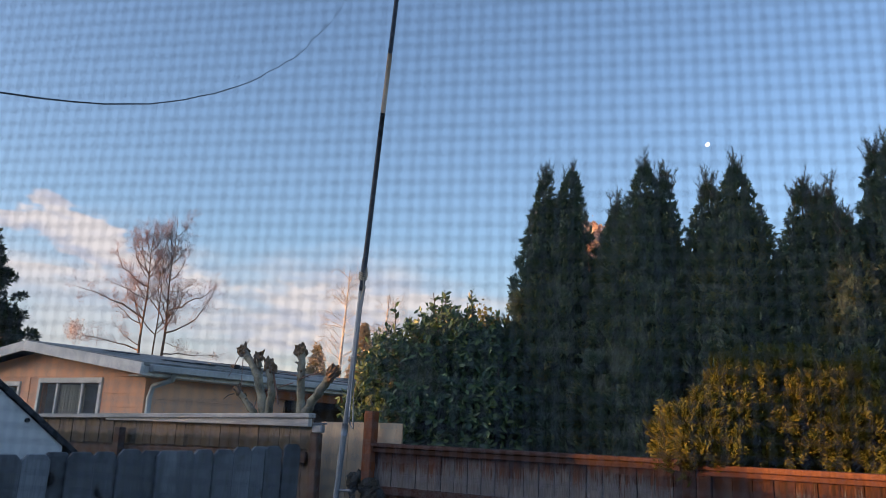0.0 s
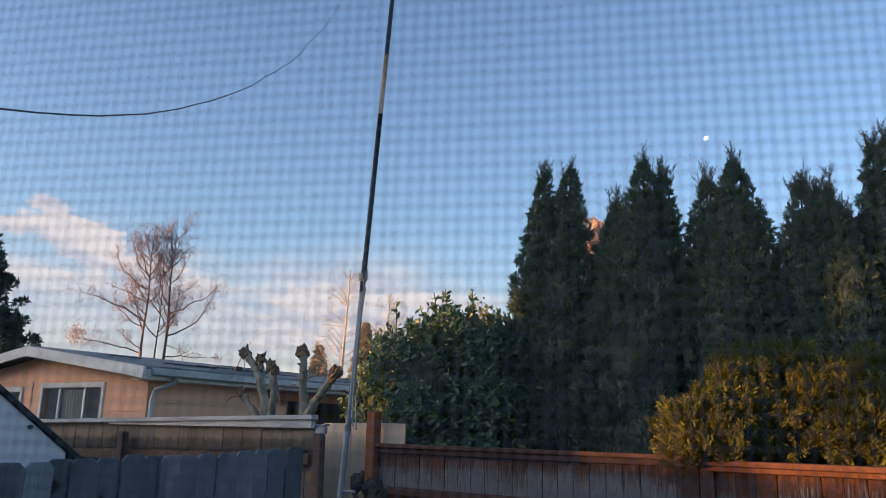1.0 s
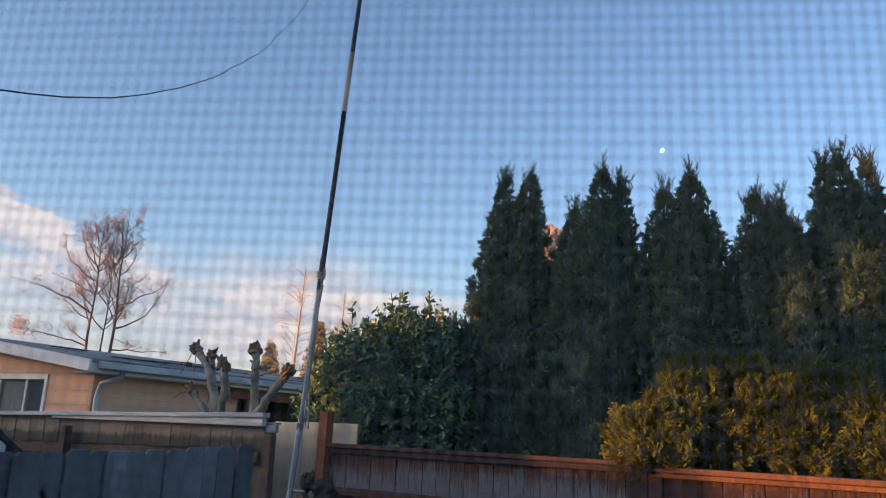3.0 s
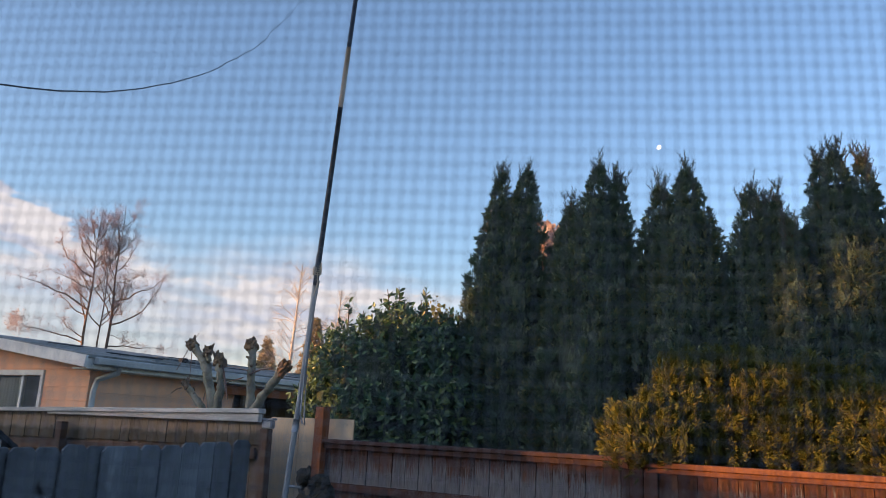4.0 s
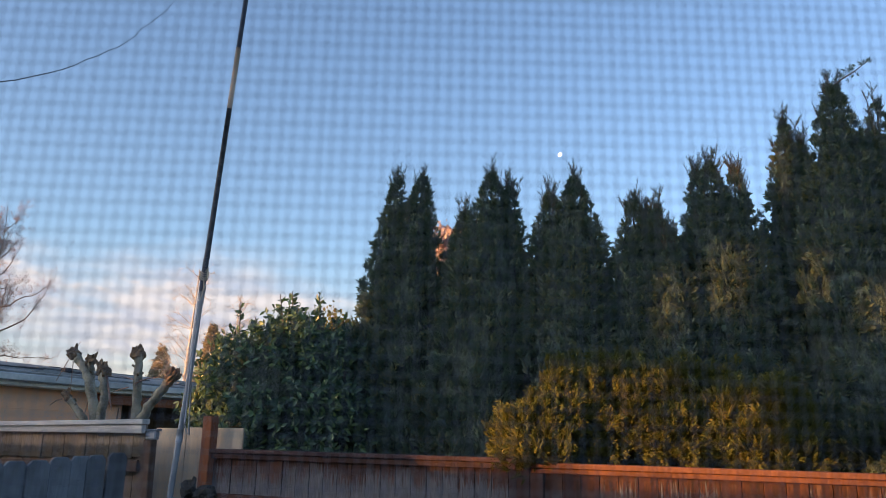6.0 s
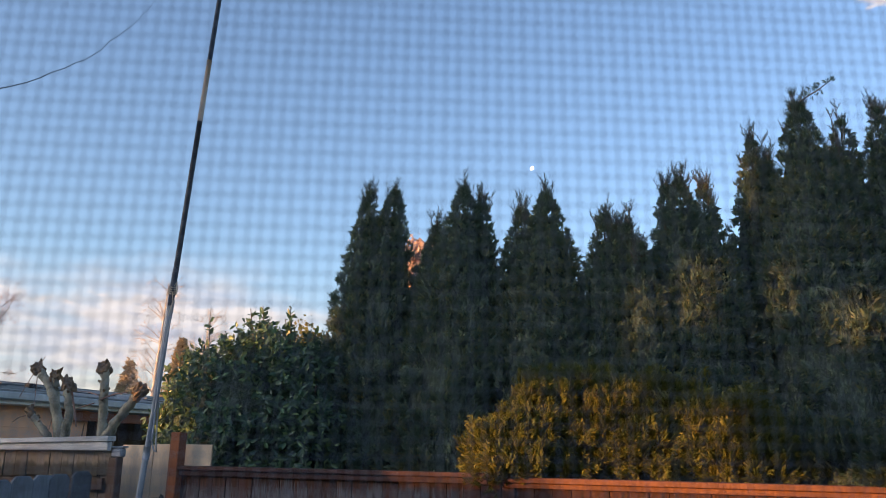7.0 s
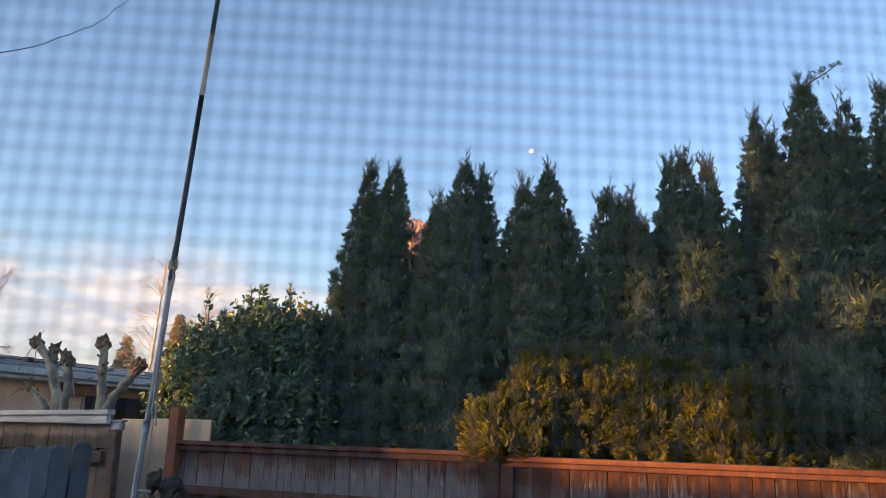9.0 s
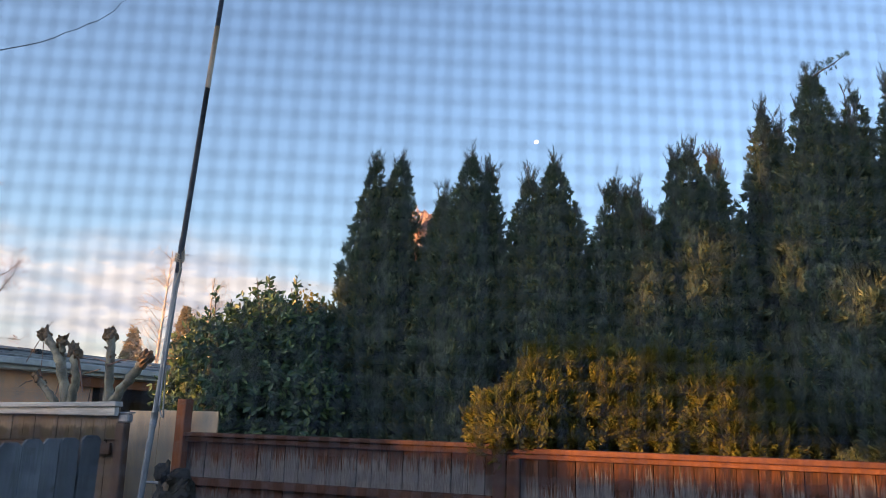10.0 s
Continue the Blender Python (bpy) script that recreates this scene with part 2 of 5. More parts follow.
M_PLY = plain("beige plywood", (0.66, 0.47, 0.31), (0.82, 0.62, 0.43), 0.7, 2.5, stretch=(2, 2, 0.4))
M_SIDING = plain("peach painted siding", (0.84, 0.45, 0.29), (0.92, 0.53, 0.345), 0.75, 1.2)
M_WHITE = plain("white trim paint", (0.62, 0.60, 0.58), (0.82, 0.80, 0.78), 0.5, 2.0)
M_SHINGLE = mossy_roof()
M_GUTTER = plain("grey gutter metal", (0.34, 0.35, 0.36), (0.52, 0.53, 0.54), 0.45, 2.0, metal=0.2)
M_LIMB = plain("warm grey brown limb bark", (0.13, 0.08, 0.055), (0.30, 0.18, 0.12), 0.9, 3.0, stretch=(1, 1, 0.3), bump=0.5)
M_BIRCH = plain("pale birch bark", (0.40, 0.34, 0.31), (0.70, 0.63, 0.58), 0.8, 2.0, stretch=(1, 1, 2.5))
M_SHEDW = plain("white shed board", (0.74, 0.75, 0.76), (0.88, 0.88, 0.88), 0.7, 1.5)
M_TAR = plain("dark roof edge", (0.02, 0.022, 0.026), (0.055, 0.058, 0.062), 0.85, 6.0)
M_GALV = plain("galvanised pipe", (0.24, 0.26, 0.29), (0.42, 0.44, 0.48), 0.45, 5.0, metal=0.3, stretch=(1, 1, 0.3))
M_DARKPOLE = plain("dark pole tone", (0.014, 0.018, 0.028), (0.04, 0.045, 0.055), 0.45, 6.0, stretch=(1, 1, 0.2))
M_LITPOLE = wood("sunlit pale pole", (0.30, 0.18, 0.11), (0.86, 0.70, 0.54), 0.5, grain=(30, 30, 0.4), scale=6)
M_WIRE = plain("black cable", (0.010, 0.011, 0.013), (0.022, 0.023, 0.026), 0.5)
M_STRING = plain("pale string", (0.48, 0.38, 0.27), (0.7, 0.58, 0.44), 0.9)
M_STUMP = plain("dark weathered stump", (0.016, 0.015, 0.013), (0.062, 0.054, 0.042), 0.9, 7.0, bump=0.8)
M_BARK = plain("grey green bark", (0.12, 0.11, 0.08), (0.40, 0.365, 0.28), 0.85, 8.0, stretch=(1, 1, 0.7), bump=1.0)
M_CUT = plain("brown cut knob", (0.10, 0.065, 0.04), (0.27, 0.18, 0.11), 0.9, 14.0, bump=0.8)
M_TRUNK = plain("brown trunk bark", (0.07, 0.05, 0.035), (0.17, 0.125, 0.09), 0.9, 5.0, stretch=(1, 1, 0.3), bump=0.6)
M_TWIG = plain("rust brown twigs", (0.20, 0.115, 0.09), (0.34, 0.21, 0.165), 0.9, 1.0)
M_RUST = foliage("rust remnant leaves", (0.30, 0.17, 0.14), (0.42, 0.25, 0.20), (0.52, 0.32, 0.25), trans=0.3)
M_ORANGE = foliage("orange autumn leaves", (0.46, 0.32, 0.27), (0.62, 0.47, 0.41), (0.74, 0.60, 0.54), trans=0.35)
M_CEDAR = foliage("dark green scale foliage", (0.100, 0.160, 0.114), (0.146, 0.220, 0.156), (0.232, 0.224, 0.092), rough=0.52, trans=0.42, spec=0.5)
M_CORE = gap_shade("dark shade core", (0.034, 0.048, 0.038), (0.112, 0.150, 0.110))
# yellow base colour stands in for sunlight on the cedars' own foliage
M_SUNGREEN = foliage("sunlit yellow scale foliage", (0.100, 0.116, 0.034), (0.150, 0.160, 0.040), (0.245, 0.208, 0.042), trans=0.38)
# darker copy of the cedar green: shade put into the colour
M_SHADEGREEN = foliage("shaded green scale foliage", (0.040, 0.070, 0.042), (0.070, 0.108, 0.062), (0.110, 0.118, 0.052), trans=0.3)
M_SUNCORE = gap_shade("golden brown shade core", (0.045, 0.046, 0.018), (0.150, 0.136, 0.040))
M_LAUREL = foliage("glossy laurel leaves", (0.032, 0.070, 0.046), (0.098, 0.190, 0.104), (0.185, 0.255, 0.084), 0.34, 0.28, 0.55)
M_YELLOW = foliage("olive yellow leaves", (0.13, 0.13, 0.04), (0.19, 0.19, 0.06), (0.26, 0.24, 0.08), trans=0.3)
M_FIR = foliage("blue green fir needles", (0.035, 0.055, 0.04), (0.075, 0.105, 0.07), (0.11, 0.13, 0.08))
M_SPRUCE = foliage("bronze green spruce needles", (0.36, 0.31, 0.20), (0.54, 0.46, 0.31), (0.64, 0.53, 0.37))
M_MESH = plain("grey screen yarn", (0.030, 0.032, 0.036), (0.042, 0.044, 0.048), 0.8, spec=0.15)
# high translucency stands in for haze: the yarn veils dark areas
mt = M_MESH.node_tree
thin = mt.nodes.new("ShaderNodeBsdfTranslucent")
thin.inputs[0].default_value = (0.76, 0.82, 0.94, 1)
veil_mix = mt.nodes.new("ShaderNodeMixShader")
veil_mix.inputs[0].default_value = 0.50
mt.links.new(mt.nodes["Principled BSDF"].outputs[0], veil_mix.inputs[1])
mt.links.new(thin.outputs[0], veil_mix.inputs[2])
mt.links.new(veil_mix.outputs[0], mt.nodes["Material Output"].inputs[0])
M_ALU = plain("white window frame", (0.66, 0.66, 0.65), (0.8, 0.8, 0.79), 0.4, 3.0)
M_PLASTER = plain("cream plaster", (0.55, 0.52, 0.46), (0.66, 0.63, 0.57), 0.85, 2.0)
M_FLOOR = wood("oak floor", (0.20, 0.12, 0.07), (0.36, 0.24, 0.14), grain=(14, 1.2, 14))
M_GRASS = plain("winter lawn", (0.035, 0.045, 0.018), (0.085, 0.085, 0.04), 0.95, 1.4, bump=0.6)
M_CURTAIN = plain("pale curtain", (0.55, 0.53, 0.43), (0.78, 0.75, 0.63), 0.9, 3.0, stretch=(12, 12, 0.2))
# plain backing added behind the panes to give them an even grey
M_BACKING = plain("grey window backing", (0.13, 0.13, 0.14), (0.22, 0.22, 0.23), 0.8, 3.0)
M_GLASS = Mat("window glass", 0.05, 0, 0.5).m
gb = M_GLASS.node_tree.nodes["Principled BSDF"]
gb.inputs["Transmission Weight"].default_value, gb.inputs["IOR"].default_value = 1.0, 1.45
M_MOON = bpy.data.materials.new("moon glow")
M_MOON.use_nodes = True
mb = M_MOON.node_tree.nodes["Principled BSDF"]
mb.inputs["Base Color"].default_value = (0.8, 0.78, 0.74, 1)
mb.inputs["Emission Color"].default_value, mb.inputs["Emission Strength"].default_value = (1.0, 0.97, 0.92, 1), 0.9


# ---- mesh helpers ----
def mesh_of(bm, name="mesh", smooth=False):
    me = bpy.data.meshes.new(name)
    bm.normal_update()
    bm.to_mesh(me)
    bm.free()
    if smooth:
        me.polygons.foreach_set("use_smooth", [True] * len(me.polygons))
    return me


def mesh_np(v, f, name="mesh", smooth=False):
    """A mesh from arrays of places and triangles."""
    me = bpy.data.meshes.new(name)
    v, f = np.asarray(v, np.float32), np.asarray(f, np.int32)
    me.vertices.add(len(v)), me.loops.add(f.size), me.polygons.add(len(f))
    me.vertices.foreach_set("co", v.ravel())
    me.loops.foreach_set("vertex_index", f.ravel())
    me.polygons.foreach_set("loop_start", np.arange(0, f.size, f.shape[1], dtype=np.int32))
    me.polygons.foreach_set("use_smooth", np.full(len(f), smooth))
    me.update(calc_edges=True)
    return me


def part(name, data, material, parent=None, label="", at=None):
    """Links a bmesh or mesh as one object, under a thing or a part."""
    me = mesh_of(data, name) if isinstance(data, bmesh.types.BMesh) else data
    if material and not me.materials:
        me.materials.append(material)
    ob = new(name, me)
    if at is not None:
        ob.matrix_basis = at if isinstance(at, Matrix) else Matrix.Translation(at)
    ob.parent = parent
    return tagged(ob, label)


def empty(name, at=(0, 0, 0), turn=0.0):
    ob = new(name)
    ob.empty_display_size = 0.1
    ob.matrix_basis = Matrix.Translation(at) @ Matrix.Rotation(radians(turn), 4, "Z")
    return ob


def add_box(bm, lo, hi, bevel=0.004, m=None):
    """A bevelled box between two corners."""
    lo, hi = Vector(lo), Vector(hi)
    mid, size = (lo + hi) / 2, hi - lo
    made = bmesh.ops.create_cube(bm, size=1.0, matrix=Matrix.LocRotScale(mid, None, size))["verts"]
    if bevel:
        edges = list({e for v in made for e in v.link_edges})
        made = bmesh.ops.bevel(bm, geom=edges, offset=bevel, segments=1, affect="EDGES")["verts"]
    if m is not None:
        bmesh.ops.transform(bm, matrix=m, verts=made)
    return bm


def box(lo, hi, bevel=0.004, m=None):
    return add_box(bmesh.new(), lo, hi, bevel, m)


def prism(outline, depth, bevel=0.003):
    """A solid from an outline in x and z, pushed along y."""
    bm = bmesh.new()
    f = bm.faces.new([bm.verts.new((x, 0, z)) for x, z in outline])
    out = bmesh.ops.extrude_face_region(bm, geom=[f])
    bmesh.ops.translate(bm, vec=(0, depth, 0), verts=[v for v in out["geom"] if isinstance(v, bmesh.types.BMVert)])
    bmesh.ops.recalc_face_normals(bm, faces=bm.faces)
    if bevel:
        bmesh.ops.bevel(bm, geom=list(bm.edges), offset=bevel, segments=1, affect="EDGES")
    return bm


def tubes(paths, sides=6, cap=True):
    """Tapered tubes. Each path is a list of (place, radius)."""
    V, Fc, base = [], [], 0
    ang = np.arange(sides) * 2 * np.pi / sides
    for path in paths:
        P = np.array([p for p, _ in path], float)
        R = np.array([r for _, r in path], float)
        n = len(P)
        d = np.gradient(P, axis=0)
        d /= np.linalg.norm(d, axis=1, keepdims=True) + 1e-9
        ref = np.array([1.0, 0, 0]) if abs(d[0, 2]) > 0.8 else np.array([0, 0, 1.0])
        u = np.cross(d, ref)
        u /= np.linalg.norm(u, axis=1, keepdims=True) + 1e-9
        w = np.cross(d, u)
        ring = P[:, None] + R[:, None, None] * (np.cos(ang)[None, :, None] * u[:, None] + np.sin(ang)[None, :, None] * w[:, None])
        V.append(ring.reshape(-1, 3))
        i = np.arange(n - 1)[:, None] * sides
        k, k2 = np.arange(sides)[None], (np.arange(sides)[None] + 1) % sides
        a, b, c, e = base + i + k, base + i + k2, base + i + sides + k2, base + i + sides + k
        Fc += [np.stack([a, c, b], -1).reshape(-1, 3), np.stack([a, e, c], -1).reshape(-1, 3)]
        if cap:
            end = base + (n - 1) * sides
            Fc.append(np.array([[end, end + j, end + j + 1] for j in range(1, sides - 1)]))
            Fc.append(np.array([[base, base + j + 1, base + j] for j in range(1, sides - 1)]))
        base += n * sides
    return mesh_np(np.concatenate(V), np.concatenate(Fc), smooth=True)


def scatter(template, tris, places, axes_u, axes_v, axes_n, size):
    """Copies of a small flat shape, at many places, in one mesh."""
    t = np.asarray(template, float)
    v = places[:, None] + size[:, None, None] * (t[None, :, 0:1] * axes_u[:, None] + t[None, :, 1:2] * axes_v[:, None] + t[None, :, 2:3] * axes_n[:, None])
    f = np.asarray(tris)[None] + (np.arange(len(places)) * len(t))[:, None, None]
    return v.reshape(-1, 3), f.reshape(-1, 3)


def unit(a):
    return a / (np.linalg.norm(a, axis=-1, keepdims=True) + 1e-9)


# ---- ground ----
bm = bmesh.new()
bmesh.ops.create_grid(bm, x_segments=60, y_segments=60, size=2500)
for v in bm.verts:
    v.co.z = 0.0
tagged(part("ground", bm, M_GRASS), "short winter lawn and bare soil", "ground", kind="structure")


# ---- red fence along the back of the yard ----
def fence_red():
    y = 6.0
    th = tagged(empty("red_fence", (-5.0, y, 0)), "red-brown stained cedar fence with worn peeling boards", "fence")
    bm = box((-0.0525, -0.0525, 0), (0.0525, 0.0525, 2.27), 0.006)
    post = mesh_of(bm, "post")
    post.materials.append(M_POST)
    part("corner_post", post, None, th, "orange-brown square corner post", (0.055, -0.03, 0.015))
    wide = 0.139
    upper = mesh_of(box((-wide / 2, 0, -0.33), (wide / 2, 0.018, 0), 0.003), "board")
    lower = mesh_of(box((-wide / 2, 0, -1.48), (wide / 2, 0.018, 0), 0.003), "board")
    full = mesh_of(box((-wide / 2, 0, -1.85), (wide / 2, 0.018, 0), 0.003), "board")
    for me in (upper, lower):
        me.materials.append(M_RED)
    full.materials.append(M_RED_LOW)

    def bar(name, x0, x1, y0, y1, z0, z1, mat=M_REDTRIM):
        part(name, box((x0, y0, -(z1 - z0) / 2), (x1, y1, (z1 - z0) / 2), 0.005), mat, th, "", (0, 0, (z0 + z1) / 2))

    rng = random.Random(4)
    # first bay
    x0, x1 = 0.03, 3.06
    bar("cap_rail", x0 - 0.01, x1 + 0.05, -0.075, 0.075, 1.955, 1.99)
    bar("top_trim", x0, x1, -0.045, -0.012, 1.905, 1.953)
    bar("mid_rail", x0, x1, -0.05, -0.012, 1.53, 1.60)
    bar("bottom_rail", x0, x1, -0.05, -0.012, 0.10, 0.19)
    bar("side_trim", x0 - 0.004, x0 + 0.055, -0.047, -0.014, 1.60, 1.903)
    x = x0 + wide / 2
    while x < x1 + 0.06:
        part("board", upper, None, th, "", (x, rng.uniform(-0.004, 0.004), 1.925))
        part("board", lower, None, th, "", (x + rng.uniform(-0.004, 0.004), rng.uniform(-0.003, 0.003), 1.56))
        x += wide + rng.uniform(0.001, 0.003)
    for dx in (0.055, 0.164):
        part("line_post", box((-0.052, -0.035, 0), (0.052, 0.03, 1.93), 0.005), M_REDTRIM, th, "", (x1 + dx, 0, 0))
    # second bay
    x0, x1 = 3.278, 8.6
    bar("cap_rail", x0 - 0.09, x1, -0.085, 0.075, 1.925, 1.965, M_SUNCAP)
    bar("top_trim", x0 - 0.09, x1, -0.055, -0.012, 1.885, 1.923, M_SUNCAP)
    bar("bottom_rail", x0, x1, -0.05, -0.012, 0.10, 0.19)
    x = x0 + wide / 2
    while x < x1:
        part("board", full, None, th, "", (x, rng.uniform(-0.005, 0.005), 1.915))
        x += wide + rng.uniform(0.001, 0.004)
    return th


fence_red()


# ---- grey dog-eared fence ----
def dog_ear(w, h, ear=0.028):
    return [(-w / 2, 0), (w / 2, 0), (w / 2, h - ear), (w / 2 - ear, h), (-w / 2 + ear, h), (-w / 2, h - ear)]


def fence_grey():
    th = tagged(empty("grey_fence", (-3.75, 0, 0)), "weathered blue-grey dog-eared board fence", "fence")
    rng = random.Random(9)
    shapes = []
    for w in (0.142, 0.146, 0.138):
        me = mesh_of(prism(dog_ear(w, 1.95), 0.02), "board")
        me.materials.append(M_GREY)
        shapes.append(me)
    y = 0.1
    while y < 3.80:
        high = -0.016 + 0.020 * max(y - 2, 0) + 0.030 * max(y - 3.1, 0)
        m = Matrix.Translation((rng.choice((-0.010, 0.006, 0.014)), y, high + rng.uniform(-0.012, 0.012))) @ Matrix.Rotation(radians(90 + rng.uniform(-1.2, 1.2)), 4, "Z") @ Matrix.Rotation(radians(rng.uniform(-0.7, 0.7)), 4, "Y")
        part("board", rng.choice(shapes), None, th, "", m)
        y += 0.131 + rng.uniform(-0.006, 0.004)
    # backing boards over the gaps at the worn far end
    for y in (2.72, 3.05, 3.36, 3.60):
        m = Matrix.Translation((-0.03, y, -0.045 + rng.uniform(-0.02, 0.02))) @ Matrix.Rotation(radians(90), 4, "Z")
        part("board", shapes[2], None, th, "", m)
    for z in (0.35, 1.05, 1.6):
        part("rail", box((-0.11, 0, z), (-0.055, 3.78, z + 0.088), 0.004), M_RAIL, th)
    for yy in (0.05, 2.0, 3.74):
        part("post", box((-0.2, yy - 0.045, 0), (-0.112, yy + 0.045, 1.8), 0.005), M_RAIL, th)


fence_grey()


# ---- brown fence with a white cap ----
def fence_brown():
    th = tagged(empty("capped_fence", (-5.305, 5.6, 0.004)), "brown weathered board fence with peeling white cap boards", "fence")
    th.rotation_euler.y = radians(-1.25)
    rng = random.Random(5)
    me = mesh_of(box((-0.072, 0, -0.295), (0.072, 0.02, 0), 0.003), "board")
    me.materials.append(M_BROWN)
    low = mesh_of(box((-0.072, 0, -1.90), (0.072, 0.02, 0), 0.003), "board")
    low.materials.append(M_OLDWOOD)
    x = -0.09
    while x > -7.5:
        part("board", me, None, th, "", (x, rng.uniform(-0.004, 0.006), 2.19 + rng.uniform(-0.006, 0.012)))
        part("board", low, None, th, "", (x + rng.uniform(-0.003, 0.003), 0.032 + rng.uniform(0, 0.004), 1.93))
        x -= 0.1448 + rng.uniform(0, 0.002)
    part("cap_board", box((-7.6, -0.10, 2.19), (0.03, -0.005, 2.235), 0.005), M_CAP, th, "peeling white painted cap board")
    # the loose fascia board droops towards the end post
    droop = Matrix.Translation((0.005, 0, 2.187)) @ Matrix.Rotation(radians(0.95), 4, "Y")
    part("fascia_board", box((-3.3, -0.075, -0.078), (0, -0.022, 0), 0.004, droop), M_CAP, th, "peeling white painted fascia board")
    for z in (1.775, 0.9, 0.25):
        part("rail", box((-7.5, -0.04, z), (-0.05, -0.006, z + 0.10), 0.004), M_RAIL, th)
    for px in (-7.4, -5.2, -2.93):
        part("post", box((px - 0.05, -0.15, -0.2), (px + 0.05, -0.063, 2.08), 0.006), M_RAIL, th)
    part("end_post", box((0.005, -0.05, -0.2), (0.105, 0.03, 2.05), 0.008), M_RAIL, th)
    part("post_cap", box((-0.005, -0.02, 2.053), (0.118, 0.045, 2.13), 0.012), M_GALV, th, "grey metal post cap")
    part("cap_plate", box((-0.01, -0.018, 2.132), (0.128, 0.055, 2.148), 0.004), M_GALV, th)


fence_brown()
th = tagged(empty("plywood_panel", (-5.22, 6.12, 0)), "beige plywood sheet closing the gap behind the fence post", "panel")
for k, (x0, x1, z1) in enumerate(((-0.52, -0.14, 2.17), (-0.135, 0.54, 2.18))):
    part("sheet", box((x0, 0, 0.02), (x1, 0.018, z1), 0.003), M_PLY, th)


# ---- mast with its cable ----
def mast():
    th = tagged(empty("mast", (-4.57, 5.0, 0)), "leaning mast of grey pipe with a dark upper pole tied on", "mast")

    def at(z):
        return Vector((0.0705 * z - 0.002 * max(z - 3, 0), 0, z))

    wob = lambda z: at(z) + Vector((0.004 * math.sin(3.1 * z), 0.004 * math.cos(2.3 * z), 0))
    zs = [0, 0.6, 1.2, 1.8, 2.4, 2.9, 3.3, 3.54]
    part("pipe", tubes([[(wob(z), 0.0245 if z < 2.1 else 0.023) for z in zs]], 12), M_GALV, th, "galvanised grey steel pipe")
    part("coupling", tubes([[(at(2.05), 0.0275), (at(2.15), 0.0275)]], 12), M_GALV, th)
    off = Vector((0.012, -0.012, 0))
    part("pole", tubes([[(at(z) + off, 0.0235 - 0.001 * (z - 3.0)) for z in (3.26, 3.6, 4.2, 4.9)], [(at(z) + off, 0.0215 - 0.001 * (z - 4.9)) for z in (5.40, 6.0, 7.0, 7.8)]], 10), M_DARKPOLE, th, "dark upper pole")
    # sunlit stretch of the pole, its brightness put into a pale colour
    part("bare_section", tubes([[(at(z) + off, 0.0222 - 0.001 * (z - 4.9)) for z in (4.86, 5.15, 5.43)]], 10), M_LITPOLE, th, "section of the pole coloured pale as if sunlit")
    loops = []
    for k in range(4):
        z = 3.36 + 0.018 * k
        loops.append([(at(z) + Vector((0.035 * math.cos(a), 0.035 * math.sin(a), 0.01 * math.sin(2 * a))), 0.006) for a in np.linspace(0, 6.3, 13)])
    loops.append([(at(3.37) + Vector((0.03, -0.03, 0)), 0.005), (at(3.28) + Vector((0.055, -0.04, 0)), 0.005), (at(3.17) + Vector((0.035, -0.045, 0)), 0.004)])
    loops.append([(at(3.42) + Vector((0.03, -0.02, 0)), 0.005), (at(3.45) + Vector((0.06, -0.03, 0)), 0.005), (at(3.36) + Vector((0.07, -0.03, 0)), 0.004)])
    part("string_lashing", tubes(loops, 6), M_STRING, th, "pale string lashing with loose ends")
    line = [(at(z) + Vector((0.036 + 0.014 * math.sin(4 * z), -0.012, 0)), 0.007) for z in np.linspace(2.2, 3.3, 12)]
    loop = [(at(z) + Vector((0.036 + d, -0.02, 0)), 0.006) for z, d in ((2.2, 0.01), (2.12, 0.05), (2.11, 0.075), (2.2, 0.055), (2.5, 0.02))]
    part("side_cable", tubes([line, loop], 6), M_GALV, th, "thin grey cable along the pipe")
    part("clamp", tubes([[(at(1.62) + Vector((-0.03, 0, 0)), 0.012), (at(1.62) + Vector((0.12, 0.03, 0)), 0.012)]], 6), M_GALV, th)
    return th


mast()


def hanging_cable():
    """A kinked black wire that hangs from the mast's top down to the house wall beside the window."""
    rng = random.Random(3)
    a, b, sag = Vector((-4.06, 4.98, 7.6)), Vector((-1.109, 0.456, 2.537)), 0.745
    path, n = [], 64
    for k in range(n + 1):
        s = 1.135 * k / n
        p = a.lerp(b, s) - Vector((0, 0, 4 * sag * s * (1 - s) * (1 + 0.153 * (s - 0.5))))
        kink = 0.011 * (1.15 - s)
        p += Vector((rng.uniform(-1, 1), rng.uniform(-1, 1), rng.uniform(-1, 1))) * kink
        path.append((p, 0.0006 + 0.0009 * min(s, 1)))
    tagged(part("hanging_cable", tubes([path], 6), M_WIRE), "thin black kinked wire hanging from the mast", "cable")


hanging_cable()


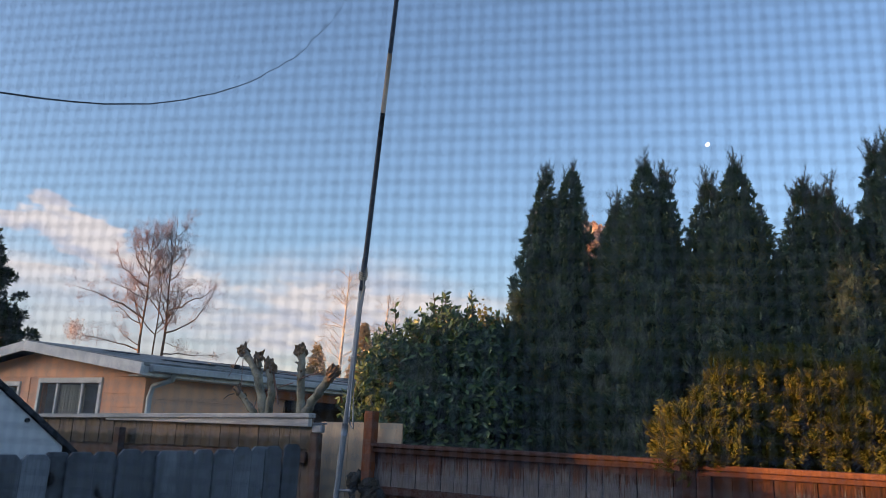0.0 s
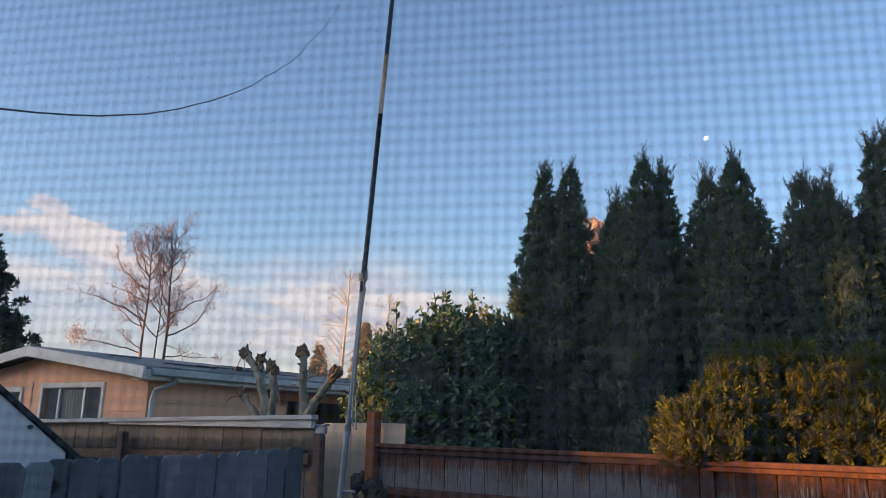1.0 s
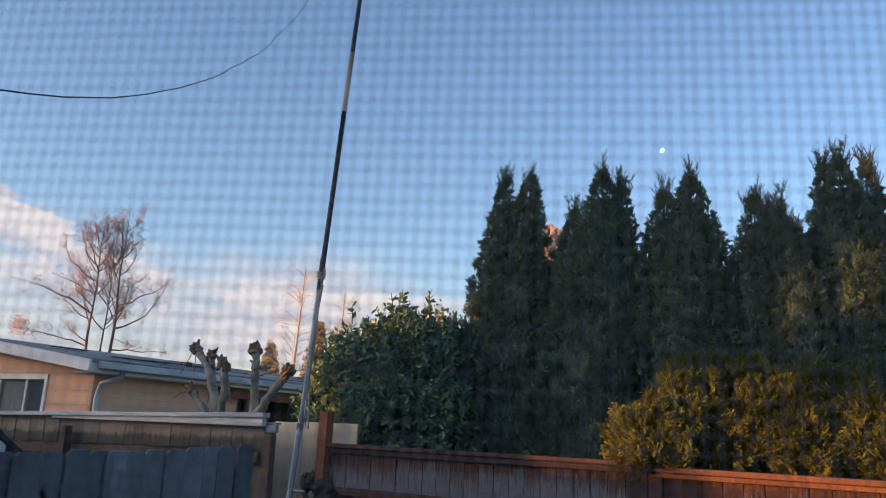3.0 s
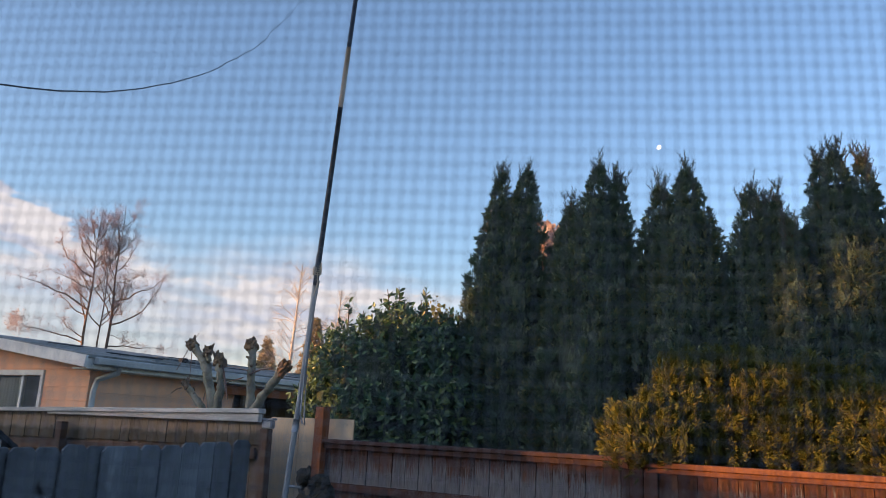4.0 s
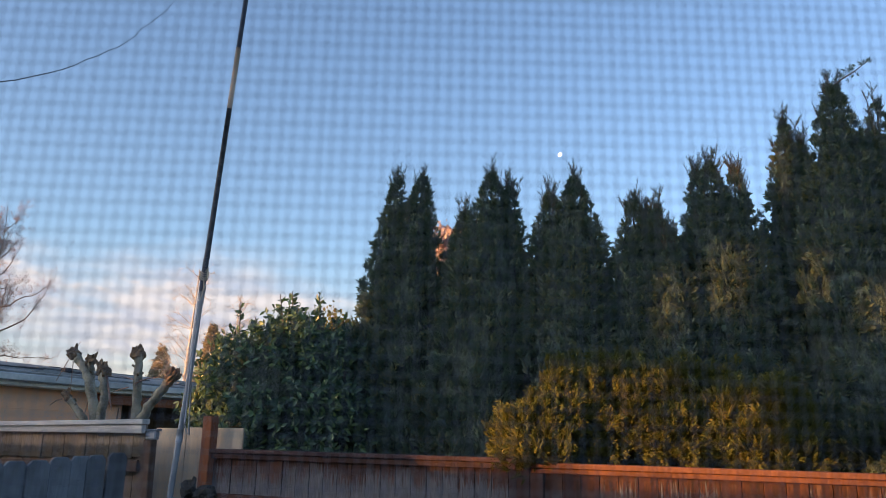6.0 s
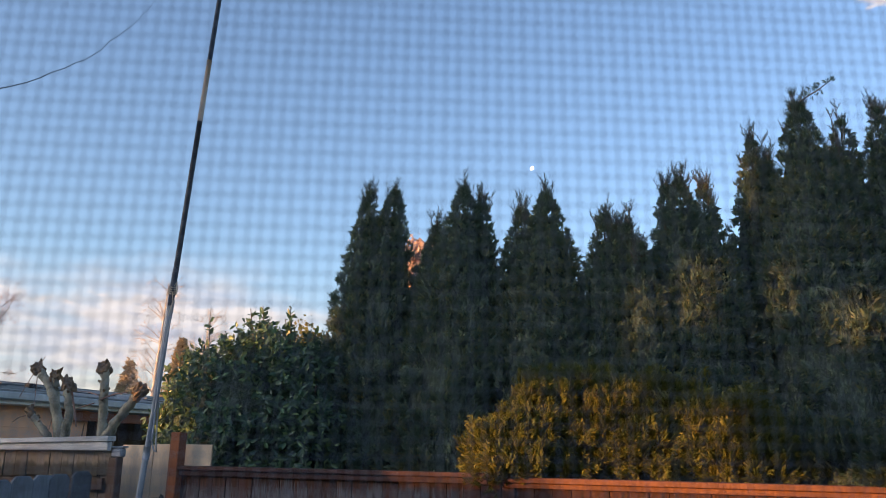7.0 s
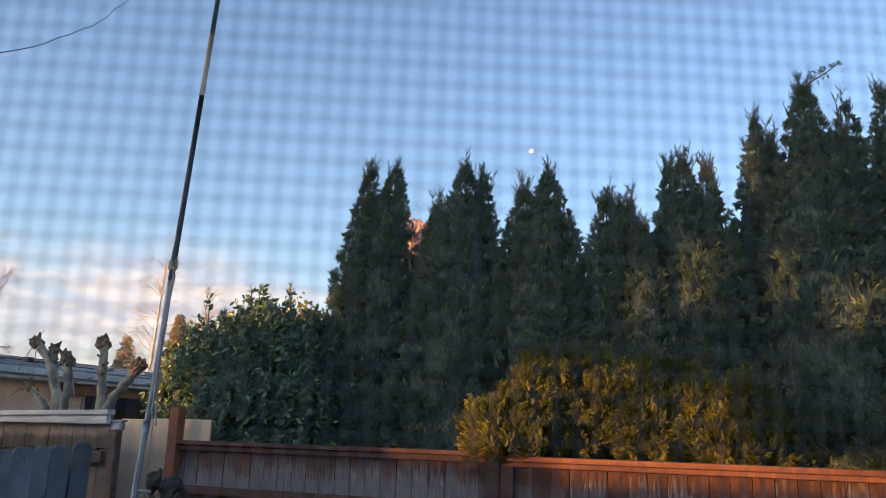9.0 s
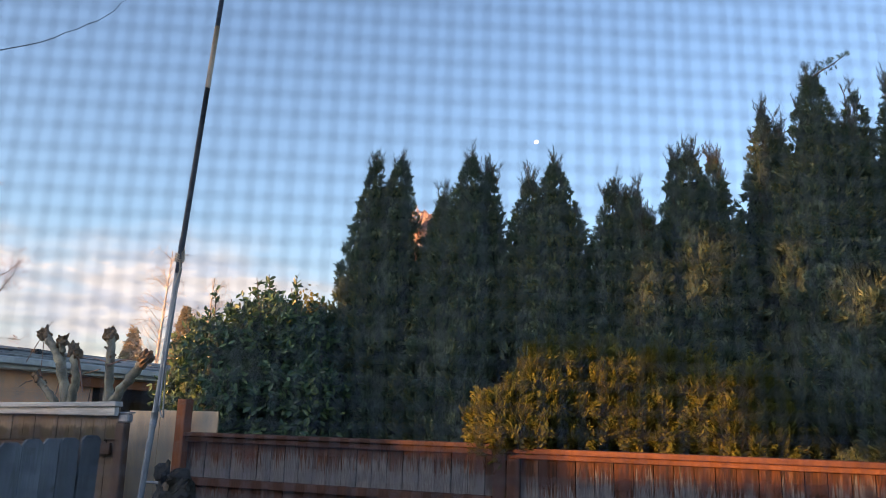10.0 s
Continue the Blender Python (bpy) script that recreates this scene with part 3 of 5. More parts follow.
def stump():
    th = tagged(empty("stump", (-4.30, 5.15, 0)), "dark gnarled cut stump beside the mast", "stump")

    def gnarled(name, pts, sides, rough, label):
        P = [(Vector(p), r) for p, r in pts]
        fine = []
        for (p, r), (q, s) in zip(P, P[1:]):
            fine += [(p.lerp(q, k / 8), r + (s - r) * k / 8) for k in range(8)]
        me = tubes([fine + [P[-1]]], sides)
        co = np.empty(len(me.vertices) * 3, np.float32)
        me.vertices.foreach_get("co", co)
        co = co.reshape(-1, 3)
        for k, c in enumerate(co):
            v = Vector(c)
            co[k] += rough * np.array(noise.noise_vector(v * 7)) + 0.6 * rough * np.array(noise.noise_vector(v * 19)) + 0.3 * rough * np.array(noise.noise_vector(v * 47))
        me.vertices.foreach_set("co", co.ravel())
        me.polygons.foreach_set("use_smooth", [False] * len(me.polygons))
        part(name, me, M_STUMP, th, label)

    gnarled("bole", [((0.02, 0, 0), 0.16), ((0.03, 0, 0.8), 0.13), ((0.04, 0, 1.3), 0.125), ((0.06, 0.02, 1.54), 0.125), ((0.06, 0.02, 1.65), 0.095), ((0.06, 0.02, 1.69), 0.03)], 26, 0.050, "rough rounded stump head")
    gnarled("snag", [((-0.04, 0, 0.9), 0.09), ((-0.13, 0.02, 1.3), 0.07), ((-0.15, 0.03, 1.58), 0.052), ((-0.14, 0.03, 1.70), 0.066), ((-0.09, 0.03, 1.76), 0.018)], 16, 0.042, "splintered grey snag")

    m = Matrix.Translation((-0.02, -0.085, 1.55)) @ Vector((-0.45, -0.8, 0.35)).to_track_quat("Z", "Y").to_matrix().to_4x4()
    bm = bmesh.new()
    bmesh.ops.create_cone(bm, cap_ends=True, segments=18, radius1=0.075, radius2=0.062, depth=0.03, matrix=m @ Matrix.Diagonal((0.7, 1.2, 1, 1)))
    part("cut_face", bm, M_CUT, th, "tan cut face of the stump")


stump()


# ---- neighbour's house ----
def house():
    ex, gy, rx, rz, ez = -10.78, 7.40, -14.35, 3.40, 2.95  # eave line, gable line, ridge
    end = 18.0
    slope = (rz - ez) / (ex - rx)
    wx, wy, lx = ex - 0.42, gy + 0.38, 2 * rx - ex + 0.42
    th = tagged(empty("neighbour_house", (wx, wy, 0)), "single-storey peach-painted house with a low grey roof", "house")
    o = Vector((wx, wy, 0))

    def put(name, bm, mat, label="", parent=None):
        bmesh.ops.translate(bm, vec=-o, verts=bm.verts)
        return part(name, bm, mat, parent or th, label)

    # gable wall in the plane y = wy, with two window openings
    def gable_z(x):
        return rz - 0.10 - slope * abs(x - rx)

    wins = [(-14.32, -12.46, 1.55, 2.70), (-17.0, -15.12, 1.55, 2.64)]
    xs = sorted({lx, rx, wx, *[w[k] for w in wins for k in (0, 1)]})
    bm, seen = bmesh.new(), {}

    def corner(x, z):
        key = (round(x, 4), round(z, 4))
        if key not in seen:
            seen[key] = bm.verts.new((x, wy, z))
        return seen[key]

    sheet = []
    for x0, x1 in zip(xs, xs[1:]):
        w = next((w for w in wins if w[0] <= x0 and x1 <= w[1]), None)
        for lo, hi in ([(0, w[2]), (w[3], None)] if w else [(0, None)]):
            pts = [(x0, lo), (x1, lo), (x1, hi or gable_z(x1)), (x0, hi or gable_z(x0))]
            sheet.append(bm.faces.new([corner(x, z) for x, z in pts]))
    r = bmesh.ops.extrude_face_region(bm, geom=sheet)
    bmesh.ops.translate(bm, vec=(0, 0.14, 0), verts=[v for v in r["geom"] if isinstance(v, bmesh.types.BMVert)])
    bmesh.ops.recalc_face_normals(bm, faces=bm.faces)
    put("gable_wall", bm, M_SIDING, "peach painted board siding")
    # siding laps
    for z in (2.80, 2.52, 2.30, 2.08, 1.86, 1.64, 1.4, 1.1, 0.8):
        spans = [(lx, -17.08), (-15.04, -14.40), (-12.38, wx)] if 1.5 < z < 2.74 else [(max(lx, rx - (rz - 0.14 - z) / slope), min(wx, rx + (rz - 0.14 - z) / slope))]
        for x0, x1 in spans:
            put("siding_lap", box((x0, wy - 0.012, z), (x1, wy - 0.002, z + 0.014), 0.003), M_SIDING)
    put("batten", box((-14.76, wy - 0.016, 0.4), (-14.72, wy - 0.003, 2.8), 0.003), M_SIDING)
    # long wall and its recessed porch
    put("long_wall", box((wx - 0.14, wy + 0.142, 0), (wx, 10.9, 2.80), 0.004), M_SIDING, "peach painted side wall in shade")
    # back of the porch in dark brown, standing in for the recess's shade
    put("porch_wall", box((wx - 1.9, 10.9, 0), (wx - 1.76, end - 0.4, 2.75), 0.004), M_TRUNK, "porch wall coloured dark for the recess's shade")
    put("porch_side", box((wx - 1.76, 10.76, 0), (wx - 0.142, 10.9, 2.75), 0.004), M_SIDING)
    for z in (2.45, 2.2, 1.95, 1.7):
        put("siding_lap", box((wx + 0.002, wy + 0.2, z), (wx + 0.012, 10.9, z + 0.014), 0.003), M_SIDING)
    put("porch_beam", box((wx + 0.10, 10.2, 2.60), (wx + 0.2, end - 0.4, 2.76), 0.006), M_POST, "reddish-brown porch beam")
    for y in (11.0, 13.2, 15.4):
        put("porch_post", box((wx + 0.11, y - 0.05, 0), (wx + 0.19, y + 0.05, 2.598), 0.006), M_TRUNK)
    put("back_wall", box((lx, end - 0.54, 0), (wx, end - 0.4, 2.8), 0.004), M_SIDING)
    put("far_wall", box((lx, wy + 0.142, 0), (lx + 0.14, end - 0.55, 2.8), 0.004), M_SIDING)
    put("ceiling_board", box((lx + 0.1, wy + 0.15, 2.805), (wx - 0.16, end - 0.56, 2.83), 0.0), M_WHITE)
    # roof: two slabs
    for s, name in ((1, "roof_slope"), (-1, "roof_slope")):
        bm = bmesh.new()
        e = rx + s * (ex - rx)
        q = [(rx, gy, rz), (e, gy, ez), (e, end, ez), (rx, end, rz)]
        f = bm.faces.new([bm.verts.new(p) for p in q])
        r = bmesh.ops.extrude_face_region(bm, geom=[f])
        bmesh.ops.translate(bm, vec=(0, 0, 0.05), verts=[v for v in r["geom"] if isinstance(v, bmesh.types.BMVert)])
        bmesh.ops.recalc_face_normals(bm, faces=bm.faces)
        put(name, bm, M_SHINGLE, "grey mineral-felt low-pitched roof")
        # rake board on the gable end
        t = math.atan2(rz - ez, abs(ex - rx)) * s
        L = math.hypot(ex - rx, rz - ez)
        m = Matrix.Translation((rx, gy - 0.03, rz - 0.085)) @ Matrix.Rotation(t, 4, "Y")
        put("rake_board", box((0 if s > 0 else -L, -0.02, -0.062), (L + 0.02 if s > 0 else 0, 0.025, 0.118), 0.006, m), M_WHITE, "white painted rake board")
    # roofing courses, uneven and patched
    rr = random.Random(21)
    for k in (0.9, 1.9, 2.7, 3.6, 4.5, 5.5, 6.4):
        y = gy + 0.05
        while y < end:
            L = rr.uniform(0.5, 1.6)
            if rr.random() < 0.42:
                x = rx + (ex - rx) * (k + rr.uniform(-0.14, 0.14)) / 7
                z = rz - slope * (x - rx) + 0.052
                w = rr.uniform(0.012, 0.05)
                put("roof_course", box((x - w, y, z - 0.008 - w * slope), (x + w, min(y + L, end), z + rr.uniform(0.006, 0.016)), 0.003), M_TAR if rr.random() < 0.3 else M_SHINGLE)
            y += L + 0.01
    put("gutter", box((ex - 0.02, gy + 0.12, ez - 0.10), (ex + 0.10, end, ez + 0.015), 0.015), M_GUTTER, "grey metal gutter along the eave")
    put("fascia", box((ex - 0.05, gy + 0.02, ez - 0.16), (ex - 0.022, end, ez - 0.005), 0.003), M_WHITE)
    put("soffit", box((wx + 0.002, gy + 0.05, ez - 0.165), (ex - 0.052, end, ez - 0.145), 0.0), M_WHITE)
    spout = [(Vector(p) - o, 0.046) for p in ((ex + 0.04, gy + 0.55, ez - 0.10), (ex + 0.03, gy + 0.55, ez - 0.19), (wx + 0.06, gy + 0.36 + 0.12, ez - 0.30), (wx + 0.05, wy + 0.06, ez - 0.48), (wx + 0.05, wy + 0.06, 0.1))]
    part("downspout", tubes([spout], 10), M_GUTTER, th, "grey metal downspout")
    put("roof_vent", box((-12.2, 10.3, 3.16), (-12.05, 10.45, 3.25), 0.02), M_TAR, "small dark roof vent")
    # windows
    for x0, x1, z0, z1 in wins:
        w = put("window", box((x0 + 0.02, wy + 0.11, z0 + 0.02), (x1 - 0.02, wy + 0.13, z1 - 0.02), 0.002), M_BACKING, "white-framed sliding window with pale curtain")
        fr = bmesh.new()
        for lo, hi in (((x0 - 0.08, z1), (x1 + 0.08, z1 + 0.09)), ((x0 - 0.08, z0 - 0.09), (x1 + 0.08, z0)), ((x0 - 0.08, z0), (x0, z1)), ((x1, z0), (x1 + 0.08, z1))):
            add_box(fr, (lo[0], wy - 0.035, lo[1]), (hi[0], wy + 0.02, hi[1]), 0.005)
        put("window_frame", fr, M_WHITE, "white window frame", w)
        d = x1 - x0
        for f0 in (0.27, 0.70):
            put("mullion", box((x0 + d * f0 - 0.03, wy + 0.005, z0), (x0 + d * f0 + 0.03, wy + 0.05, z1), 0.004), M_WHITE, "", w)
        for p0, p1 in ((0.0, 0.27), (0.27, 0.70), (0.70, 1.0)):
            put("pane", box((x0 + d * p0 + 0.03, wy + 0.032, z0 + 0.01), (x0 + d * p1 - 0.03, wy + 0.038, z1 - 0.01), 0), M_GLASS, "", w)
        cb = bmesh.new()
        n = 40
        c0, c1 = x0 + d * 0.285, x0 + d * 0.69
        row = [(cb.verts.new((c0 + (c1 - c0) * k / n, wy + 0.085 + 0.015 * math.sin(k * 1.3), z0 + 0.03)), cb.verts.new((c0 + (c1 - c0) * k / n, wy + 0.085 + 0.015 * math.sin(k * 1.3), z1 - 0.03))) for k in range(n + 1)]
        for a, b in zip(row, row[1:]):
            cb.faces.new((a[0], b[0], b[1], a[1]))
        put("curtain", cb, M_CURTAIN, "pale hanging curtain", w)
    return th


house()


# ---- white shed beyond the grey fence ----
def shed():
    """Its gable faces the yard; the roof edge falls towards the far corner."""
    x, ry, rz, ey, ez = -5.5, 2.52, 2.44, 3.31, 1.855
    th = tagged(empty("shed", (x, ry, 0)), "small white shed gable with a dark roof edge", "shed")
    k = (rz - ez) / (ey - ry)
    half = ey - ry
    q = [(-half + 0.1, 0), (half - 0.1, 0), (half - 0.1, rz - k * (half - 0.1) - 0.03), (0, rz - 0.03), (-half + 0.1, rz - k * (half - 0.1) - 0.03)]
    bm = prism(q, 1.6, 0.004)
    bmesh.ops.rotate(bm, matrix=Matrix.Rotation(radians(90), 3, "Z"), verts=bm.verts)
    part("wall", bm, M_SHEDW, th, "white painted board wall")
    for s in (1, -1):
        t = -math.atan(k) * s
        L = math.hypot(half, rz - ez)
        m = Matrix.Translation((0, 0, rz)) @ Matrix.Rotation(t, 4, "X")
        part("roof", box((-1.7, 0 if s > 0 else -L, -0.012), (0.015, L if s > 0 else 0, 0.012), 0.004, m), M_TAR, th, "dark felt roof")
        part("edge_trim", box((0.017, 0 if s > 0 else -L, -0.022), (0.028, L if s > 0 else 0, 0.014), 0.004, m), M_TAR, th)
    part("knob", tubes([[(Vector((0.001, 0.40, 2.07)), 0.016), (Vector((0.02, 0.40, 2.07)), 0.016)]], 8), M_TAR, th)


shed()


# ---- pollarded tree ----
def pollard():
    base = Vector((-7.75, 7.3, 0))
    th = tagged(empty("pollarded_tree", base), "pollarded tree with pale bark and knobby cut limbs", "tree")
    V = Vector
    rng = random.Random(12)

    def limb(pts, r0, r1):
        P = [V(p) for p in pts]
        out, n = [], 8
        for i in range(len(P) - 1):
            for k in range(n):
                s = k / n
                u = (i + s) / (len(P) - 1)
                out.append((P[i].lerp(P[i + 1], s) + V((rng.uniform(-1, 1), rng.uniform(-1, 1), 0)) * 0.012, (r0 + (r1 - r0) * u) * rng.uniform(0.9, 1.14)))
        out.append((P[-1], r1))
        return out

    part("trunk", tubes([limb([(0.25, 0, 0), (0.2, 0, 0.9), (0.1, 0, 1.7)], 0.24, 0.2)], 12), M_BARK, th, "pale grey-green trunk")
    limbs = [
        ([(0.02, 0, 1.5), (-0.14, 0, 2.30), (-0.30, 0, 2.72), (-0.50, 0.02, 2.95), (-0.68, 0.02, 3.10)], 0.062, 0.046),
        ([(-0.22, 0.02, 2.50), (-0.34, 0.05, 2.75), (-0.37, 0.04, 3.00)], 0.045, 0.038),
        ([(0.06, -0.05, 1.5), (0.0, -0.05, 2.25), (0.04, -0.06, 2.58), (-0.06, -0.05, 2.88)], 0.056, 0.044),
        ([(0.3, 0.05, 1.5), (0.46, 0.08, 2.30), (0.43, 0.06, 2.75), (0.39, 0.08, 3.08)], 0.062, 0.044),
        ([(0.3, 0, 1.5), (0.56, 0, 2.2), (0.78, 0.0, 2.50), (1.02, 0.02, 2.78)], 0.064, 0.050),
        ([(0.0, 0, 1.6), (-0.3, 0, 2.25), (-0.58, 0.02, 2.46), (-0.72, 0.04, 2.56)], 0.05, 0.036),
    ]
    for k, (pts, r0, r1) in enumerate(limbs):
        lb = part("limb", tubes([limb(pts, r0, r1)], 10), M_BARK, th)
        tip = V(pts[-1])
        way = (tip - V(pts[-2])).normalized()
        bm = bmesh.new()
        bmesh.ops.create_icosphere(bm, subdivisions=4, radius=1, matrix=Matrix.LocRotScale(tip - way * 0.01, way.to_track_quat("Z", "Y"), (r1 * 1.5, r1 * 1.4, r1 * 1.9)))
        for v in bm.verts:
            d = v.co - tip
            v.co += d * (0.75 * noise.noise(d * 13 + V((k * 3.1, 0, 0))) + 0.45 * noise.noise(d * 34 + V((0, k, 2)))) + way * (0.10 * max(0, noise.noise(d * 20 + V((9, k, 0)))))
        for f in bm.faces:
            f.smooth = False
        part("knob", bm, M_CUT, lb, "rough brown cut knob")
        for j in range(3):
            e1 = V((rng.uniform(-1, 1), rng.uniform(-1, 1), rng.uniform(-0.3, 1))).normalized()
            d = (way + 0.75 * e1).normalized()
            q = tip + e1 * r1 * 0.6
            part("splinter", tubes([[(q - d * 0.02, r1 * 0.75), (q + d * 0.04, r1 * 0.62), (q + d * rng.uniform(0.06, 0.13), r1 * 0.22)]], 6), M_CUT, lb)
        nubs = []
        for j in range(4):
            q = V(pts[-2]).lerp(V(pts[-1]), rng.uniform(0, 0.85)) if j < 3 else V(pts[-3]).lerp(V(pts[-2]), rng.uniform(0.3, 1))
            a = rng.uniform(0, 6.3)
            d = V((math.cos(a), 0.6 * math.sin(a), 0.5)).normalized()
            nubs.append([(q, 0.024), (q + d * (r1 + rng.uniform(0.01, 0.05)), 0.013)])
        for j in range(3):
            a = rng.uniform(0, 6.3)
            d = V((math.cos(a) * 0.6, math.sin(a) * 0.4, 1)).normalized()
            nubs.append([(tip + d * 0.02, 0.02), (tip + d * rng.uniform(0.07, 0.12), 0.008)])
        for nub in nubs:
            part("stub", tubes([nub], 6), M_CUT, lb)
    shoots = []
    for p, q, r in (((-0.9, 0, 2.75), (-0.55, 0, 3.25), 0.006), ((0.02, -0.05, 2.80), (0.17, -0.05, 2.38), 0.016), ((-0.62, -0.02, 3.0), (-0.60, -0.02, 2.6), 0.006), ((0.36, 0, 2.66), (-0.1, 0, 2.52), 0.008), ((0.42, 0, 2.75), (0.02, 0, 2.8), 0.007), ((0.45, 0, 2.7), (0.85, 0, 2.78), 0.012), ((-0.72, 0.04, 2.56), (-0.42, 0.0, 2.30), 0.014), ((-0.80, 0.04, 2.52), (-0.98, 0.02, 2.44), 0.01), ((0.2, 0, 2.0), (0.22, 0.02, 2.42), 0.012), ((-0.35, 0, 2.2), (-0.28, 0.02, 2.62), 0.008)):
        shoots.append([(V(p), r), (V(p).lerp(V(q), 0.5) + V((0, 0, 0.02)), r * 0.8), (V(q), r * 0.5)])
    for s in shoots:
        part("thin_shoot", tubes([s], 5), M_TWIG, th)


pollard()


# ---- hedge of tall cedars ----
# a flat scaly spray: a stem with side fingers, fan-like
def spray_shape():
    """A curling stem and curved side fingers, each a thin bent kite."""
    V, T = [], []
    fingers = [((0, 0), (0.14, 1.10), 0.090, 0.20)]
    for k, y in enumerate((0.04, 0.24, 0.46, 0.68)):
        s = 1 if k % 2 else -1
        L = 0.72 - 0.40 * abs(y - 0.34)
        fingers.append(((0.02 * k, y), (s * L * 0.66 + 0.10 * y, y + L * 0.66), 0.088, s * 0.14 - 0.05))
    for (x0, y0), (x1, y1), w, bow in fingers:
        b = len(V)
        dx, dy = x1 - x0, y1 - y0
        L = math.hypot(dx, dy)
        mx, my = x0 + dx * 0.60 - dy * 0.12, y0 + dy * 0.55 + dx * 0.12
        droop = 0.20 * abs(x1)
        V += [(x0, y0, 0), (mx + dy / L * w, my - dx / L * w, 0.10 + bow), (x1, y1, -droop + 0.3 * bow), (mx - dy / L * w, my + dx / L * w, 0.02 + bow)]
        T += [(b, b + 1, b + 2), (b, b + 2, b + 3)]
    return V, T


SPRAY, SPRAY_T = spray_shape()


def profile(h):
    """Width of a cedar's outline over its height, 0 at the foot to 1 at the tip."""
    low = 0.66 + 0.34 * np.clip(h / 0.44, 0, 1) ** 0.9
    return low * (1 - np.clip(1 - (1.012 - h) / 0.82, 0, 1) ** 2.2)


def plumes(rng, C, U, S, per, size):
    """Fan-like plumes: each a spread of sprays round a shoot that points along U."""
    m = len(C)
    a = rng.random((m, per)) * 2 * np.pi
    q = rng.random((m, per)) ** 0.8
    e1 = unit(np.cross(U, rng.normal(size=(m, 3))))
    e2 = np.cross(U, e1)
    wide = (0.62 * np.sqrt(rng.random((m, per))) * (1.0 - 0.55 * q))[..., None]
    flat = 0.55
    off = wide * (np.cos(a)[..., None] * e1[:, None] + flat * np.sin(a)[..., None] * e2[:, None])
    P = C[:, None] + S[:, None, None] * (off + U[:, None] * (q - 0.35)[..., None])
    way = unit(U[:, None] * 0.9 + 1.1 * off + 0.16 * rng.normal(size=(m, per, 3)) + np.array([0, 0, 0.25]))
    face = unit(e2[:, None] + off * 0.8 + 0.35 * rng.normal(size=(m, per, 3)))
    side = unit(np.cross(way, face))
    k = (size[:, None] * (0.7 + 0.6 * rng.random((m, per)))).reshape(-1)
    P, way, side = (v.reshape(-1, 3) for v in (P, way, side))
    return scatter(SPRAY, SPRAY_T, P, side, way, np.cross(side, way), k)


def spindle_plumes(rng, n, foot, tip, R, spray, per=9, squash=0.85):
    """Plumes all over a lumpy spindle, thinner on the side away from the yard."""
    m = max(n // per, 1)
    # few of them low down behind the fence boards
    h = np.where(rng.random(m) < 0.93, 0.33 + 0.67 * rng.random(m) ** 0.80, 0.33 * rng.random(m))
    a = np.where(rng.random(m) < 0.82, -np.pi / 2 + rng.uniform(-1.75, 1.75, m), rng.uniform(0, 2 * np.pi, m))
    r = R * profile(h)
    fx, fy = foot[0] * 7, foot[1]
    lump = np.array([noise.noise(Vector((3.2 * math.cos(x) + fx, 3.2 * math.sin(x), 5 * y + fy))) for x, y in zip(a, h)])
    fine = np.array([noise.noise(Vector((7.5 * math.cos(x) + fx, 7.5 * math.sin(x) + 9, 24 * y + fy))) for x, y in zip(a, h)])
    keep = fine > -0.42 - 0.5 * rng.random(m) - 0.3 * h
    h, a, r, lump, fine, m = h[keep], a[keep], r[keep], lump[keep], fine[keep], int(keep.sum())
    S = (0.250 - 0.200 * h) * rng.uniform(0.65, 1.35, m)
    r = np.maximum(r * (1.03 + (0.26 - 0.20 * h) * lump + (0.20 - 0.17 * h) * fine) - 0.34 * S, 0.0) + 0.012
    axis = np.array(foot)[None] + (np.array(tip) - np.array(foot))[None] * h[:, None]
    out = np.stack([np.cos(a), np.sin(a) * squash, np.zeros(m)], -1)
    U = unit(out * (0.85 - 0.50 * h)[:, None] + np.array([0, 0, 0.62]) + 0.42 * rng.normal(size=(m, 3)))
    C, k = axis + out * r[:, None], spray * (1.72 - 1.16 * h)
    # broad fans on the lower flanks, small tight ones towards the tip
    big = (h < 0.62) & (np.arange(m) % 2 == 0)
    tight = h >= 0.62
    return merge([plumes(rng, C[g], U[g], S[g], c, k[g]) for g, c in ((big, 2 * per), (tight, per))])


def merge(lists):
    V, Fc, b = [], [], 0
    for v, f in lists:
        V.append(v), Fc.append(f + b)
        b += len(v)
    return np.concatenate(V), np.concatenate(Fc)


